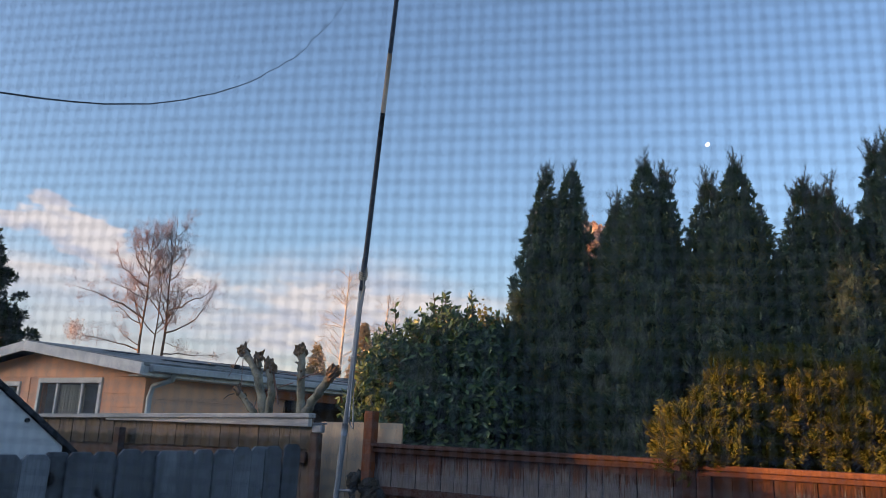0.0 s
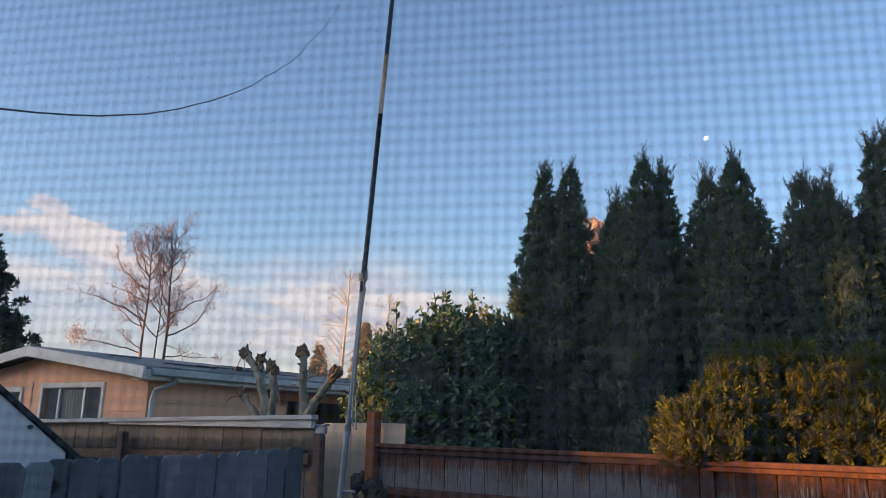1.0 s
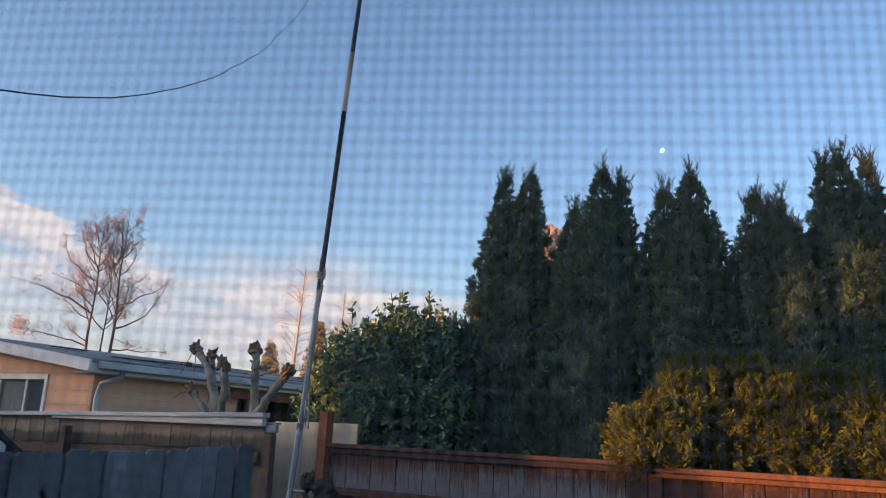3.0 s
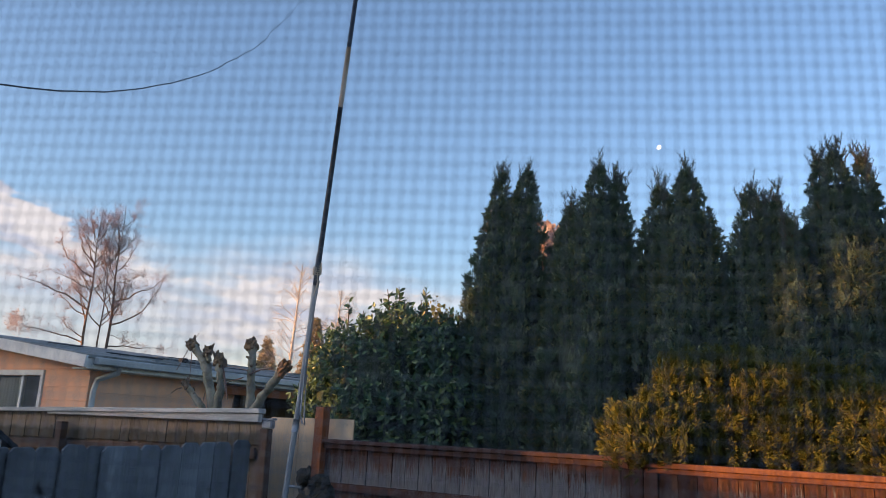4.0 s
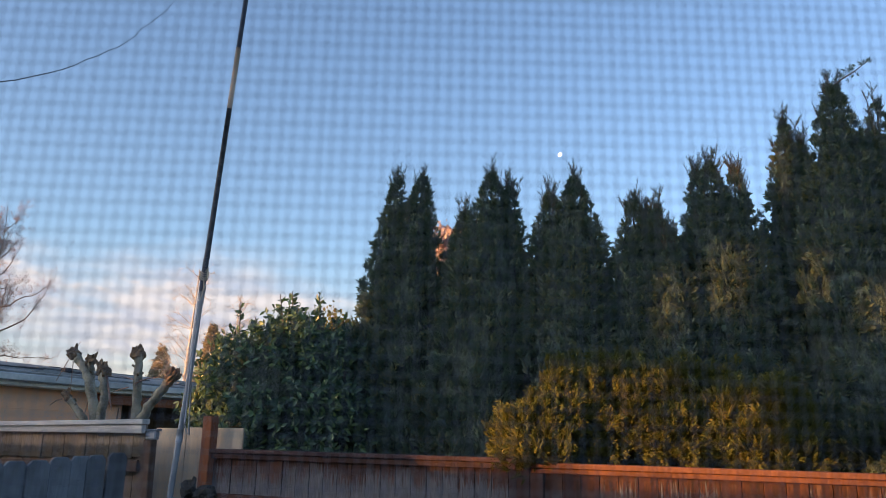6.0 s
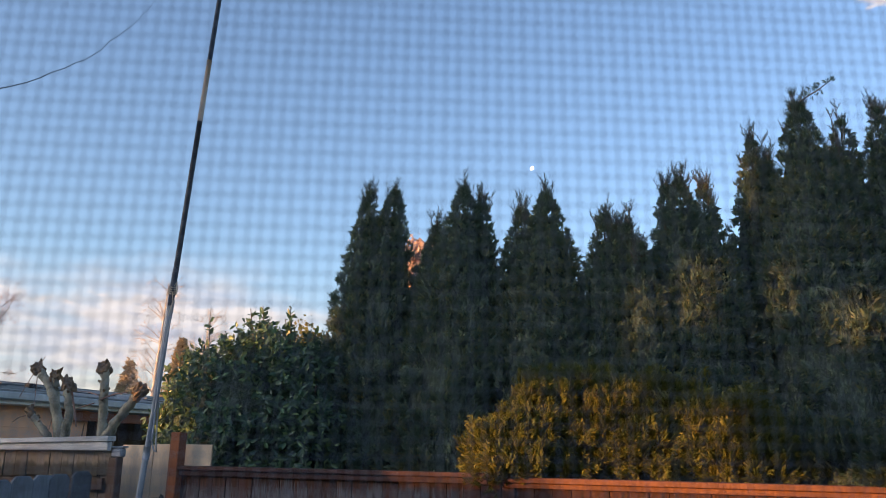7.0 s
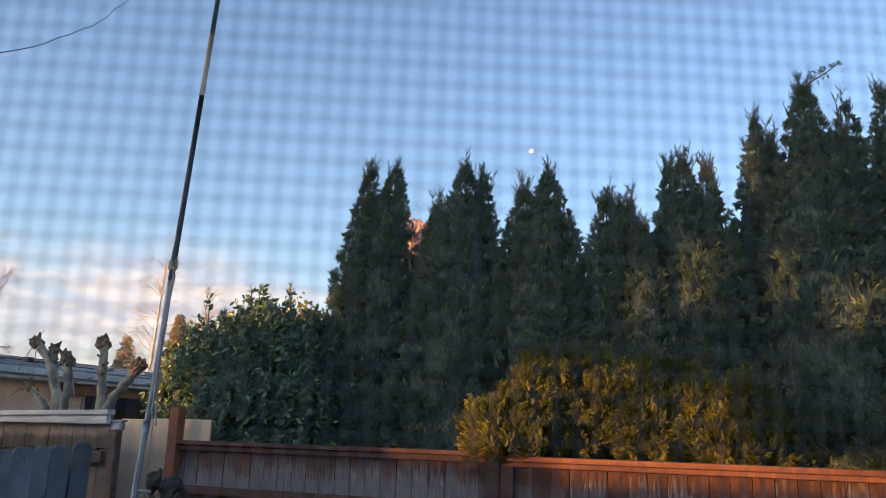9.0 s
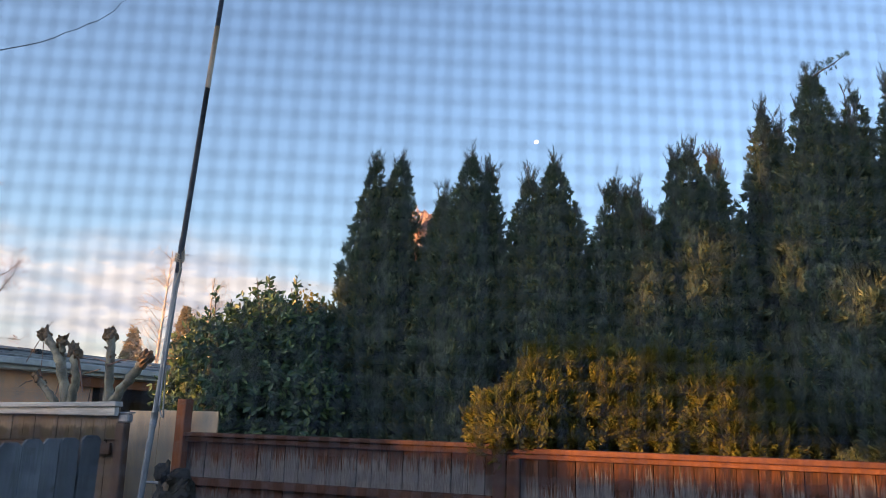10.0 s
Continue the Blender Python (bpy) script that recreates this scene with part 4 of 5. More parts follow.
def cedar(seed, x, y, spindles, label, density=4300, mat=M_CEDAR, twigs=15, spray=0.062, name="cedar_tree", category="tree"):
    """spindles: tip x and y offset, tip height, radius, foot offset in x."""
    rng = np.random.default_rng(seed)
    th = tagged(empty(name, (x, y, 0)), label, category, group="hedge along the fence" if name == "cedar_tree" else "")
    got, cores, stems, tw = [], [], [], []
    for dx, dy, top, R, fx in spindles:
        foot, tip = (fx, dy * 0.5, 0.15), (dx, dy, top)
        n = int(density * R * top / 2.4)
        got.append(spindle_plumes(rng, n, foot, tip, R, spray))
        ring = []
        for k in range(30):
            s = k / 30 * 0.97
            ring.append((Vector(foot).lerp(Vector(tip), s), 0.77 * R * float(profile(np.array(s)))))
        cores.append(ring)
        stems.append([(Vector((fx, dy * 0.5, 0)), 0.06), (Vector(foot).lerp(Vector(tip), 0.6), 0.03), (Vector(tip), 0.006)])
        # wiry leaders that stand out of the top, budded and forked
        for k in range(int(2.3 * twigs)):
            s = 1.0 - 0.20 * rng.random() ** 1.9
            a = rng.uniform(0, 2 * np.pi)
            r = 0.75 * R * float(profile(np.array(s)))
            p0 = Vector(foot).lerp(Vector(tip), s) + Vector((math.cos(a) * r, math.sin(a) * r * 0.7, -0.06))
            L = rng.uniform(0.12, 0.34) if s > 0.93 else rng.uniform(0.08, 0.20)
            d = Vector((0.16 * math.cos(a) + rng.normal() * 0.11, rng.normal() * 0.15, 1)).normalized()
            ways = [(p0, d, L)]
            for j in range(3):
                q = rng.uniform(0.25, 0.75)
                e = Vector((rng.choice((-1, 1)) * rng.uniform(0.35, 0.8), rng.normal() * 0.3, 1)).normalized()
                ways.append((p0 + d * (L * q), e, L * rng.uniform(0.2, 0.4)))
            for p, e, l in ways:
                tw.append([(p + e * (l * q) + Vector((rng.normal(), rng.normal(), 0)) * 0.005 * q, 0.0042 * (1 - 0.5 * q)) for q in (0, 0.35, 0.7, 1.0)])
                m = 4 + int(l * 26)
                q = np.linspace(0.15, 1.0, m)
                out = np.array([1.0, 0.3, 0]) * np.where(np.arange(m) % 2 == 0, 1.0, -1.0)[:, None] + 0.4 * rng.normal(size=(m, 3))
                U = unit(out * 0.8 + np.array([0, 0, 1.2]))
                W = unit(np.cross(U, rng.normal(size=(m, 3))))
                PP = np.array([p + e * (l * float(z)) for z in q])
                got.append(scatter(SPRAY, SPRAY_T, PP, W * 0.75, U, np.cross(W, U), 0.025 * (1.15 - 0.45 * q)))
    part("crown", mesh_np(*merge(got), "crown"), mat, th)
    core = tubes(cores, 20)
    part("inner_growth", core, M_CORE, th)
    part("trunk", tubes(stems, 7), M_TRUNK, th)
    tagged(part("leader_twig", tubes(tw, 4), M_TRUNK, th), kind="stuff")
    return th


DARK = "dense dark green columnar cedar behind the fence"
cedar(1, -3.80, 7.55, [(-0.10, 0, 4.98, 0.54, -0.20), (0.19, 0.05, 4.98, 0.66, -0.20), (0.40, 0.50, 4.24, 0.56, 0.34)], DARK)
cedar(2, -2.80, 7.45, [(0.08, 0, 4.86, 0.72, 0.13), (-0.28, 0.1, 4.50, 0.58, 0.0), (0.25, 0.1, 4.72, 0.52, 0.25)], DARK, twigs=16)
cedar(3, -1.90, 7.45, [(0.08, 0, 4.70, 0.75, 0.0), (-0.20, 0.05, 4.58, 0.58, -0.15), (0.23, 0.0, 4.12, 0.48, 0.22)], DARK, twigs=15)
cedar(4, -1.18, 7.45, [(-0.06, 0, 4.42, 0.54, -0.06), (0.05, 0.08, 4.28, 0.58, 0.05), (0.15, 0.0, 4.30, 0.56, 0.22), (0.30, -0.18, 4.02, 0.44, 0.36)], DARK, twigs=16)
cedar(5, -0.48, 7.6, [(-0.04, 0, 4.74, 0.60, 0.0), (0.17, 0.05, 4.64, 0.56, 0.14), (-0.18, 0.1, 4.72, 0.46, -0.1)], "broad-topped dark green cedar with bare tips", twigs=18)
cedar(6, 0.16, 8.15, [(0.0, 0, 5.28, 0.50, 0.0), (0.14, 0.05, 5.05, 0.45, 0.1), (0.0, -0.15, 4.3, 0.52, 0.02)], "slim cedar with olive sunlit side set back in the hedge", twigs=16)
cedar(7, 0.66, 7.75, [(-0.06, 0, 5.43, 0.70, 0.0), (0.25, 0.1, 4.95, 0.62, 0.2)], "tallest dark cedar with a bent bare leader", twigs=15)


def bent_leader():
    """The side shoot that sticks out near the tallest cedar's tip."""
    th = bpy.data.objects["cedar_tree.006"]
    rng = np.random.default_rng(77)
    path = [(Vector(p), r) for p, r in (((-0.05, -0.05, 5.44), 0.010), ((0.05, -0.06, 5.50), 0.008), ((0.14, -0.05, 5.55), 0.006), ((0.25, -0.05, 5.63), 0.004))]
    part("bent_leader", tubes([path], 5), M_TRUNK, th, "bare bent side shoot")
    P = np.array([path[1][0].lerp(path[3][0], s) for s in np.linspace(0, 1, 12)])
    part("leader_foliage", mesh_np(*plumes(rng, P, unit(rng.normal(size=(12, 3)) + np.array([0, 0, 1.2])), np.full(12, 0.05), 2, np.full(12, 0.045)), "foliage"), M_CEDAR, th)


bent_leader()
cedar(8, 1.04, 8.5, [(0.0, 0, 5.50, 0.60, 0.0)], DARK, 3600, twigs=15)
cedar(9, 1.60, 8.0, [(-0.30, 0, 5.36, 0.54, -0.3), (0.05, 0, 5.42, 0.56, 0.05)], DARK, 3600, twigs=16)
cedar(10, 2.45, 7.8, [(0.0, 0, 5.6, 0.68, 0.0)], DARK, 2400, twigs=6)


def shrub(seed, x, y, blobs, label, mat=M_SUNGREEN, n=9200):
    """A low bushy cedar skirt that leans over the fence."""
    rng = np.random.default_rng(seed)
    th = tagged(empty("cedar_skirt", (x, y, 0)), label, "shrub", group="shrubs over the fence")
    got, core = [], bmesh.new()
    # most of the growth shows above the fence, few sprays below it
    share = [b[3] ** 2 * (0.2 if b[2] < 1.9 else 1.0) for b in blobs]
    for (bx, by, bz, r), part_of in zip(blobs, share):
        k = int(n * part_of / sum(share)) // 24
        d = unit(rng.normal(size=(k, 3)) + np.array([0, -0.65, 0.25]))
        lump = np.array([noise.noise(Vector(q) * 2.6 + Vector((bx * 5, seed, bz * 3))) + 0.7 * noise.noise(Vector(q) * 6.5 + Vector((seed, bx * 9, bz * 7))) for q in d])
        keep = lump > -0.30
        d, lump, k = d[keep], lump[keep], int(keep.sum())
        P = np.array([bx, by, bz]) + d * np.array([1, 0.8, 1.05]) * (r * (0.80 + 0.72 * lump) * (1.05 - 0.35 * rng.random(k)))[:, None]
        U = unit(d + np.array([0, 0, 0.55]) + 0.30 * rng.normal(size=(k, 3)))
        got.append(plumes(rng, P, U, rng.uniform(0.13, 0.22, k), 24, np.full(k, 0.056)))
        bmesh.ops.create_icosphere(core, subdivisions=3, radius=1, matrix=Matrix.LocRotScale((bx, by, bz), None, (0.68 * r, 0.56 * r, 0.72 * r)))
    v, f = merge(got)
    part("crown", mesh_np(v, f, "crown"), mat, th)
    part("inner_growth", core, M_SUNCORE if mat == M_SUNGREEN else M_CORE, th)
    part("stem", tubes([[(Vector((0, 0.1, 0)), 0.05), (Vector((0, 0.05, blobs[0][2])), 0.03)]], 7), M_TRUNK, th)


SUN_SKIRT = "low cedar growth spilling over the fence top, coloured yellow for sunlight"
shrub(21, -1.90, 6.4, [(-0.16, -0.1, 2.10, 0.18), (-0.06, -0.40, 2.08, 0.15), (0.10, -0.42, 2.03, 0.15), (0.08, -0.36, 2.20, 0.17), (0.28, -0.40, 2.06, 0.15), (0.02, -0.22, 2.12, 0.24), (0.18, -0.05, 2.30, 0.27), (0.28, 0.1, 2.50, 0.24), (0.18, -0.26, 2.08, 0.20), (0.34, -0.1, 2.15, 0.28), (0.1, 0.15, 1.6, 0.45)], SUN_SKIRT)
shrub(22, -1.42, 6.65, [(-0.14, -0.02, 2.42, 0.27), (0.02, -0.12, 2.12, 0.30), (0.14, 0.1, 2.54, 0.25), (0.24, -0.08, 2.24, 0.27), (0.0, 0.1, 1.7, 0.42)], SUN_SKIRT)
shrub(23, -0.85, 6.65, [(-0.18, 0.05, 2.44, 0.27), (0.02, -0.12, 2.16, 0.30), (0.1, 0.1, 2.52, 0.25), (0.24, 0.0, 2.20, 0.27), (0, 0.1, 1.75, 0.42)], SUN_SKIRT)
shrub(24, -0.28, 6.65, [(-0.12, 0.05, 2.36, 0.26), (0.04, -0.05, 2.08, 0.26), (0.18, 0.1, 2.36, 0.24), (0.32, 0.02, 2.04, 0.25), (-0.1, 0.1, 1.75, 0.4)], SUN_SKIRT)
shrub(25, 0.62, 6.75, [(0.0, 0.1, 2.02, 0.28), (0.3, 0.1, 1.98, 0.28), (-0.32, 0.1, 2.0, 0.26), (0.6, 0.1, 2.0, 0.28)], "low green cedar growth behind the fence, darkened as if shaded", M_SHADEGREEN, 7000)
shrub(26, 0.95, 6.12, [(-0.16, -0.06, 2.06, 0.13), (0.0, -0.10, 2.04, 0.16), (0.2, -0.08, 2.12, 0.22), (0.5, -0.06, 2.10, 0.24), (0.1, 0.1, 1.7, 0.3)], "green cedar growth hanging over the fence top, darkened as if shaded", M_SHADEGREEN, 5000)


# ---- laurel ----
LEAF = [(0, 0, 0), (0.16, 0.25, 0.03), (0.22, 0.5, 0.03), (0.13, 0.8, 0.01), (0, 1, -0.06), (-0.13, 0.8, 0.01), (-0.22, 0.5, 0.03), (-0.16, 0.25, 0.03), (0, 0.5, -0.02)]
LEAF_T = [(0, 1, 8), (1, 2, 8), (2, 3, 8), (3, 4, 8), (4, 5, 8), (5, 6, 8), (6, 7, 8), (7, 0, 8)]


def whorls(rng, tips, dirs, per, size):
    """Leaves in whorls round the ends of shoots."""
    P, U, W, S = [], [], [], []
    for p, d in zip(tips, dirs):
        for k in range(per):
            face = unit(d * np.array([1, 1, 0.45]) + np.array([0, -0.25, 0.1]) + 0.65 * rng.normal(size=3))
            way = unit(np.cross(face, rng.normal(size=3)) + 0.45 * d - np.array([0, 0, 0.15]))
            side = unit(np.cross(way, face))
            P.append(p - d * rng.uniform(0, 0.16)), W.append(way), U.append(side), S.append(size * rng.uniform(0.6, 1.15))
    P, U, W, S = map(np.array, (P, U, W, S))
    return scatter(LEAF, LEAF_T, P, U, W, np.cross(U, W), S)


def laurel():
    x, y = -4.95, 7.05
    rng = np.random.default_rng(31)
    th = tagged(empty("laurel_bush", (x, y, 0)), "large glossy dark green laurel bush behind the fence", "bush")
    blobs = [(0.0, 0, 2.55, 0.85), (0.10, 0, 3.02, 0.48), (0.46, 0.05, 2.90, 0.50), (-0.42, -0.05, 2.76, 0.55), (-0.66, -0.05, 2.46, 0.42), (-0.94, -0.05, 2.34, 0.30), (-0.78, -0.05, 2.84, 0.14), (0.6, 0, 2.4, 0.6), (-0.35, 0, 2.1, 0.7), (0.3, 0, 1.8, 0.8)]
    tips, dirs, core = [], [], bmesh.new()
    for bx, by, bz, r in blobs:
        k = int(860 * r * r) + 90
        d = unit(rng.normal(size=(k, 3)))
        lump = np.array([noise.noise(Vector(q) * 2.7 + Vector((bx * 4, bz * 3, 5))) for q in d])
        keep = lump > -0.22
        d, lump, k = d[keep], lump[keep], int(keep.sum())
        tips.append(np.array([bx, by, bz]) + d * (r * (0.74 + 0.30 * rng.random(k) + 0.40 * lump))[:, None])
        dirs.append(unit(d + np.array([0, 0, 0.5])))
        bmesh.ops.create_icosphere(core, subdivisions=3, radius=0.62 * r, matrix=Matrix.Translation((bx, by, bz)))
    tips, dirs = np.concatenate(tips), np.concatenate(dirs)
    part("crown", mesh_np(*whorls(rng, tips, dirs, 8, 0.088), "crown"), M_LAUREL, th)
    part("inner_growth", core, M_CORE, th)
    # upright shoots over the crown
    shoots, st, sd = [], [], []
    peaks = [(0.08, 3.42, 0.25), (0.14, 3.36, 0.22), (0.03, 3.32, 0.20), (0.49, 3.38, 0.24), (0.42, 3.30, 0.2), (-0.47, 3.26, 0.24), (-0.40, 3.20, 0.2), (-0.76, 2.94, 0.22), (-0.66, 2.98, 0.2), (0.28, 3.24, 0.2), (0.72, 3.14, 0.18)]
    for k in range(46):
        a = rng.uniform(-1.15, 0.95)
        z = 3.24 - 0.72 * max(0.0, abs(a - 0.18) - 0.22) - rng.uniform(0, 0.26)
        L = rng.uniform(0.08, 0.22)
        if k < len(peaks):
            a, z, L = peaks[k]
        p = Vector((a, rng.uniform(-0.3, 0.2), z))
        d = Vector((rng.normal() * 0.11, rng.normal() * 0.15, 1)).normalized()
        shoots.append([(p - d * 0.2, 0.008), (p + d * L, 0.004)])
        for q in (0.1, 0.4, 0.7, 1.0):
            st.append(np.array(p + d * (L * q))), sd.append(np.array(d))
    part("shoot_foliage", mesh_np(*whorls(rng, np.array(st), np.array(sd), 6, 0.094), "leaves"), M_LAUREL, th)
    tagged(part("shoot", tubes(shoots, 5), M_TRUNK, th), kind="stuff")
    part("stem", tubes([[(Vector((k * 0.12, 0, 0)), 0.05), (Vector((k * 0.3, 0, 1.6)), 0.035), (Vector((k * 0.5, 0, 2.7)), 0.015)] for k in (-1, 0, 1)], 7), M_TRUNK, th)


laurel()


# ---- bare and far trees ----
def branching(rng, start, way, length, r, depth, out, spread=0.55, lift=0.15, kids=4, twig=0.5):
    """Limbs that fork into finer limbs; out takes (path, depth)."""
    n = 5
    p, d = np.array(start, float), unit(np.array(way, float))
    path = [(Vector(p), r)]
    for k in range(n):
        d = unit(d + rng.normal(size=3) * 0.10 + np.array([0, 0, lift * 0.15]))
        p = p + d * length / n
        path.append((Vector(p), r * (1 - 0.75 * (k + 1) / n)))
    out.append((path, depth))
    if depth == 0:
        return
    for k in range(kids):
        s = rng.uniform(0.25, 1.0)
        i = min(int(s * n), n - 1)
        q = np.array(path[i][0].lerp(path[i + 1][0], s * n - i))
        side = unit(np.cross(d, rng.normal(size=3)))
        branching(rng, q, unit(d * (1 - spread) + side * spread + np.array([0, 0, lift])), length * twig * rng.uniform(0.7, 1.2), r * 0.42, depth - 1, out, spread, lift, kids, twig)


def tufts(rng, out, count, size, spread):
    """Small leaf scraps along the finest limbs."""
    ends = [p for path, d in out if d <= 1 for p, _ in path[1:]]
    P = np.array([ends[i] for i in rng.integers(0, len(ends), count)]) + rng.normal(size=(count, 3)) * spread
    W = unit(rng.normal(size=(count, 3)))
    U = unit(np.cross(W, rng.normal(size=(count, 3))))
    return scatter([(0, 0, 0), (0.4, 0.5, 0.1), (0, 1, 0), (-0.4, 0.5, -0.1)], [(0, 1, 2), (0, 2, 3)], P, U, W, np.cross(U, W), size * (0.5 + rng.random(count)))


def bare_tree(seed, foot, trunk, limbs, label, width=0.13, fill=14, clump=None):
    """A deciduous conifer in winter, seen broadside along ACROSS. trunk: lean at the foot and at the top, height.
    limbs: height on the trunk, reach to the side, rise to the tip, how early it bends up."""
    rng = np.random.default_rng(seed)
    th = tagged(empty("bare_tree", (foot[0], foot[1], 0)), label, "tree")
    lean0, lean1, height = trunk
    axis = lambda z: ACROSS * (lean0 + (lean1 - lean0) * z / height + 0.05 * math.sin(1.1 * z + seed)) + Vector((0, 0, z))
    part("trunk", tubes([[(axis(z), width * (1 - 0.93 * z / height)) for z in np.linspace(0, height, 16)]], 8), M_LIMB, th)
    more = []
    for k in range(fill):
        h = height * rng.uniform(0.50, 0.92)
        more.append((h, rng.choice((-1, 1)) * rng.uniform(0.4, 1.5) * (1.25 - h / height) * 1.6, (height - h) * rng.uniform(0.5, 0.9) * (1 if h > 0.75 * height else 0.5), 0.5))
    out = []
    for h, reach, rise, early in [*limbs, *more]:
        side = Vector((-ACROSS.y, ACROSS.x, 0)) * rng.uniform(-0.55, 0.55) * abs(reach)
        a, c = axis(h), axis(h) + ACROSS * reach + side + Vector((0, 0, rise))
        b = axis(h) + (ACROSS * reach + side) * (0.9 - early * 0.5) + Vector((0, 0, rise * early * 0.8))
        n = 9
        path = []
        for k in range(n):
            s = k / (n - 1)
            p = a * (1 - s) ** 2 + b * (2 * s * (1 - s)) + c * s * s
            path.append((p + Vector(rng.normal(size=3)) * 0.05 * min(s * 3, 1), (0.012 + 0.012 * math.hypot(reach, rise)) * (1 - 0.82 * s)))
        out.append((path, 3))
        size = math.hypot(reach, rise)
        for k in range(int(4 + 4.4 * size)):
            s = rng.uniform(0.22, 1.0) * (n - 1.001)
            i = int(s)
            q = path[i][0].lerp(path[i + 1][0], s - i)
            d = (path[i + 1][0] - path[i][0]).normalized()
            way = np.array(d) * 0.6 + rng.normal(size=3) * 0.50 + np.array([0, 0, 0.55 if h > 9 else 0.1])
            branching(rng, q, way, (0.30 + 0.10 * size) * rng.uniform(0.6, 1.3), 0.011, 2, out, 0.5, 0.02, 3, 0.6)
    part("limb", tubes([p for p, d in out if d >= 3], 6), M_LIMB, th)
    tagged(part("twig_growth", tubes([p for p, d in out if d < 3], 3, cap=False), M_TWIG, th), kind="stuff")
    part("remnant_foliage", mesh_np(*tufts(rng, out, 330 * (len(limbs) + fill), 0.050, 0.09), "leaves"), M_RUST, th, "rust-coloured remnant leaves")
    if clump:
        n = 900
        P = np.array(ACROSS * clump[0]) + np.array([0, 0, clump[1]]) + rng.normal(size=(n, 3)) * np.array([0.26, 0.26, 0.34])
        W = unit(rng.normal(size=(n, 3)))
        U = unit(np.cross(W, rng.normal(size=(n, 3))))
        leaf = scatter([(0, 0, 0), (0.4, 0.5, 0.1), (0, 1, 0), (-0.4, 0.5, -0.1)], [(0, 1, 2), (0, 2, 3)], P, U, W, np.cross(U, W), rng.uniform(0.04, 0.10, n))
        part("leaf_clump", mesh_np(*leaf, "leaves"), M_ORANGE, th, "pale orange leaf clump at a limb end")


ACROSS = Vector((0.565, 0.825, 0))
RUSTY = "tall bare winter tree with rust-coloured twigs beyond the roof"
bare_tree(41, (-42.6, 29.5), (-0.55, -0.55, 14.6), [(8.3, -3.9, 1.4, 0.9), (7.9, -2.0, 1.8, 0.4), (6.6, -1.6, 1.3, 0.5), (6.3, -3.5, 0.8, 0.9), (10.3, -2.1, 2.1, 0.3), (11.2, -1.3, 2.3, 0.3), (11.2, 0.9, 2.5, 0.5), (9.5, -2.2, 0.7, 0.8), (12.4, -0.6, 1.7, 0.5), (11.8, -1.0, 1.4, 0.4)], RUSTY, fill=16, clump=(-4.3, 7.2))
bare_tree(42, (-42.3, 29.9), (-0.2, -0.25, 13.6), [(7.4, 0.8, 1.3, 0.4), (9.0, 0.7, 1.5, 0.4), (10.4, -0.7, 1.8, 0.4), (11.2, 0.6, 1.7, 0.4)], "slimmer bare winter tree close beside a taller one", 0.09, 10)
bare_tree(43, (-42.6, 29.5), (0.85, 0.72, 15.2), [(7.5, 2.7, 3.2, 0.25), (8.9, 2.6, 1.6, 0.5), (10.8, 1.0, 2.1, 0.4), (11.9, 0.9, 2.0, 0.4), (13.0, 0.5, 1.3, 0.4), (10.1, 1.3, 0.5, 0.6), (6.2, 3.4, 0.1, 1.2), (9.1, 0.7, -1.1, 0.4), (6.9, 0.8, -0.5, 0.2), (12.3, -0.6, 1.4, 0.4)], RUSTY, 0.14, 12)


def birch(seed, x, y, height, label):
    rng = np.random.default_rng(seed)
    th = tagged(empty("birch_tree", (x, y, 0)), label, "tree")
    part("trunk", tubes([[(Vector((0.5 * z / height, 0, z)), 0.13 * (1 - z / height) + 0.015) for z in np.linspace(0, height, 10)]], 7), M_BIRCH, th)
    out = []
    for k in range(48):
        s = rng.uniform(0.35, 0.97)
        a = rng.uniform(0, 6.3)
        branching(rng, (0.5 * s, 0, s * height), (math.cos(a), math.sin(a), 0.8), 1.9 * (1.1 - s) + 0.5, 0.020, 2, out, 0.55, -0.12, 5, 0.5)
    tagged(part("twig_growth", tubes([p for p, d in out], 3, cap=False), M_BIRCH, th), kind="stuff")


birch(51, -25.7, 28.1, 9.7, "slender pale bare birch in low sunlight")
birch(52, -24.2, 29.4, 8.6, "slender bare birch with drooping fine twigs")


def conifer(seed, x, y, height, R, mat, label, n=2600, size=0.5):
    """A conical needle tree of drooping layered boughs."""
    rng = np.random.default_rng(seed)
    th = tagged(empty("conifer_tree", (x, y, 0)), label, "tree")
    h = rng.random(n) ** 0.75
    tier = np.floor(h * 15) / 15
    r = R * (1 - h) ** 0.85 * (0.55 + 0.45 * (1 - (h - tier) * 15)) * (0.35 + 0.65 * rng.random(n) ** 0.5)
    a = rng.random(n) * 2 * np.pi
    P = np.stack([np.cos(a) * r, np.sin(a) * r, height * (0.08 + 0.92 * h)], -1)
    out = np.stack([np.cos(a), np.sin(a), np.zeros(n)], -1)
    W = unit(out + np.array([0, 0, -0.15]) + 0.3 * rng.normal(size=(n, 3)))
    U = unit(np.cross(W, np.array([0, 0, 0.35]) + rng.normal(size=(n, 3))))
    v, f = scatter(SPRAY, SPRAY_T, P, U, W, np.cross(U, W), size * (0.5 + 0.6 * rng.random(n)) * (1.1 - 0.7 * h))
    part("crown", mesh_np(v, f, "crown"), mat, th)
    part("trunk", tubes([[(Vector((0, 0, 0)), 0.02 * height), (Vector((0, 0, height * 0.97)), 0.02)]], 7), M_TRUNK, th)


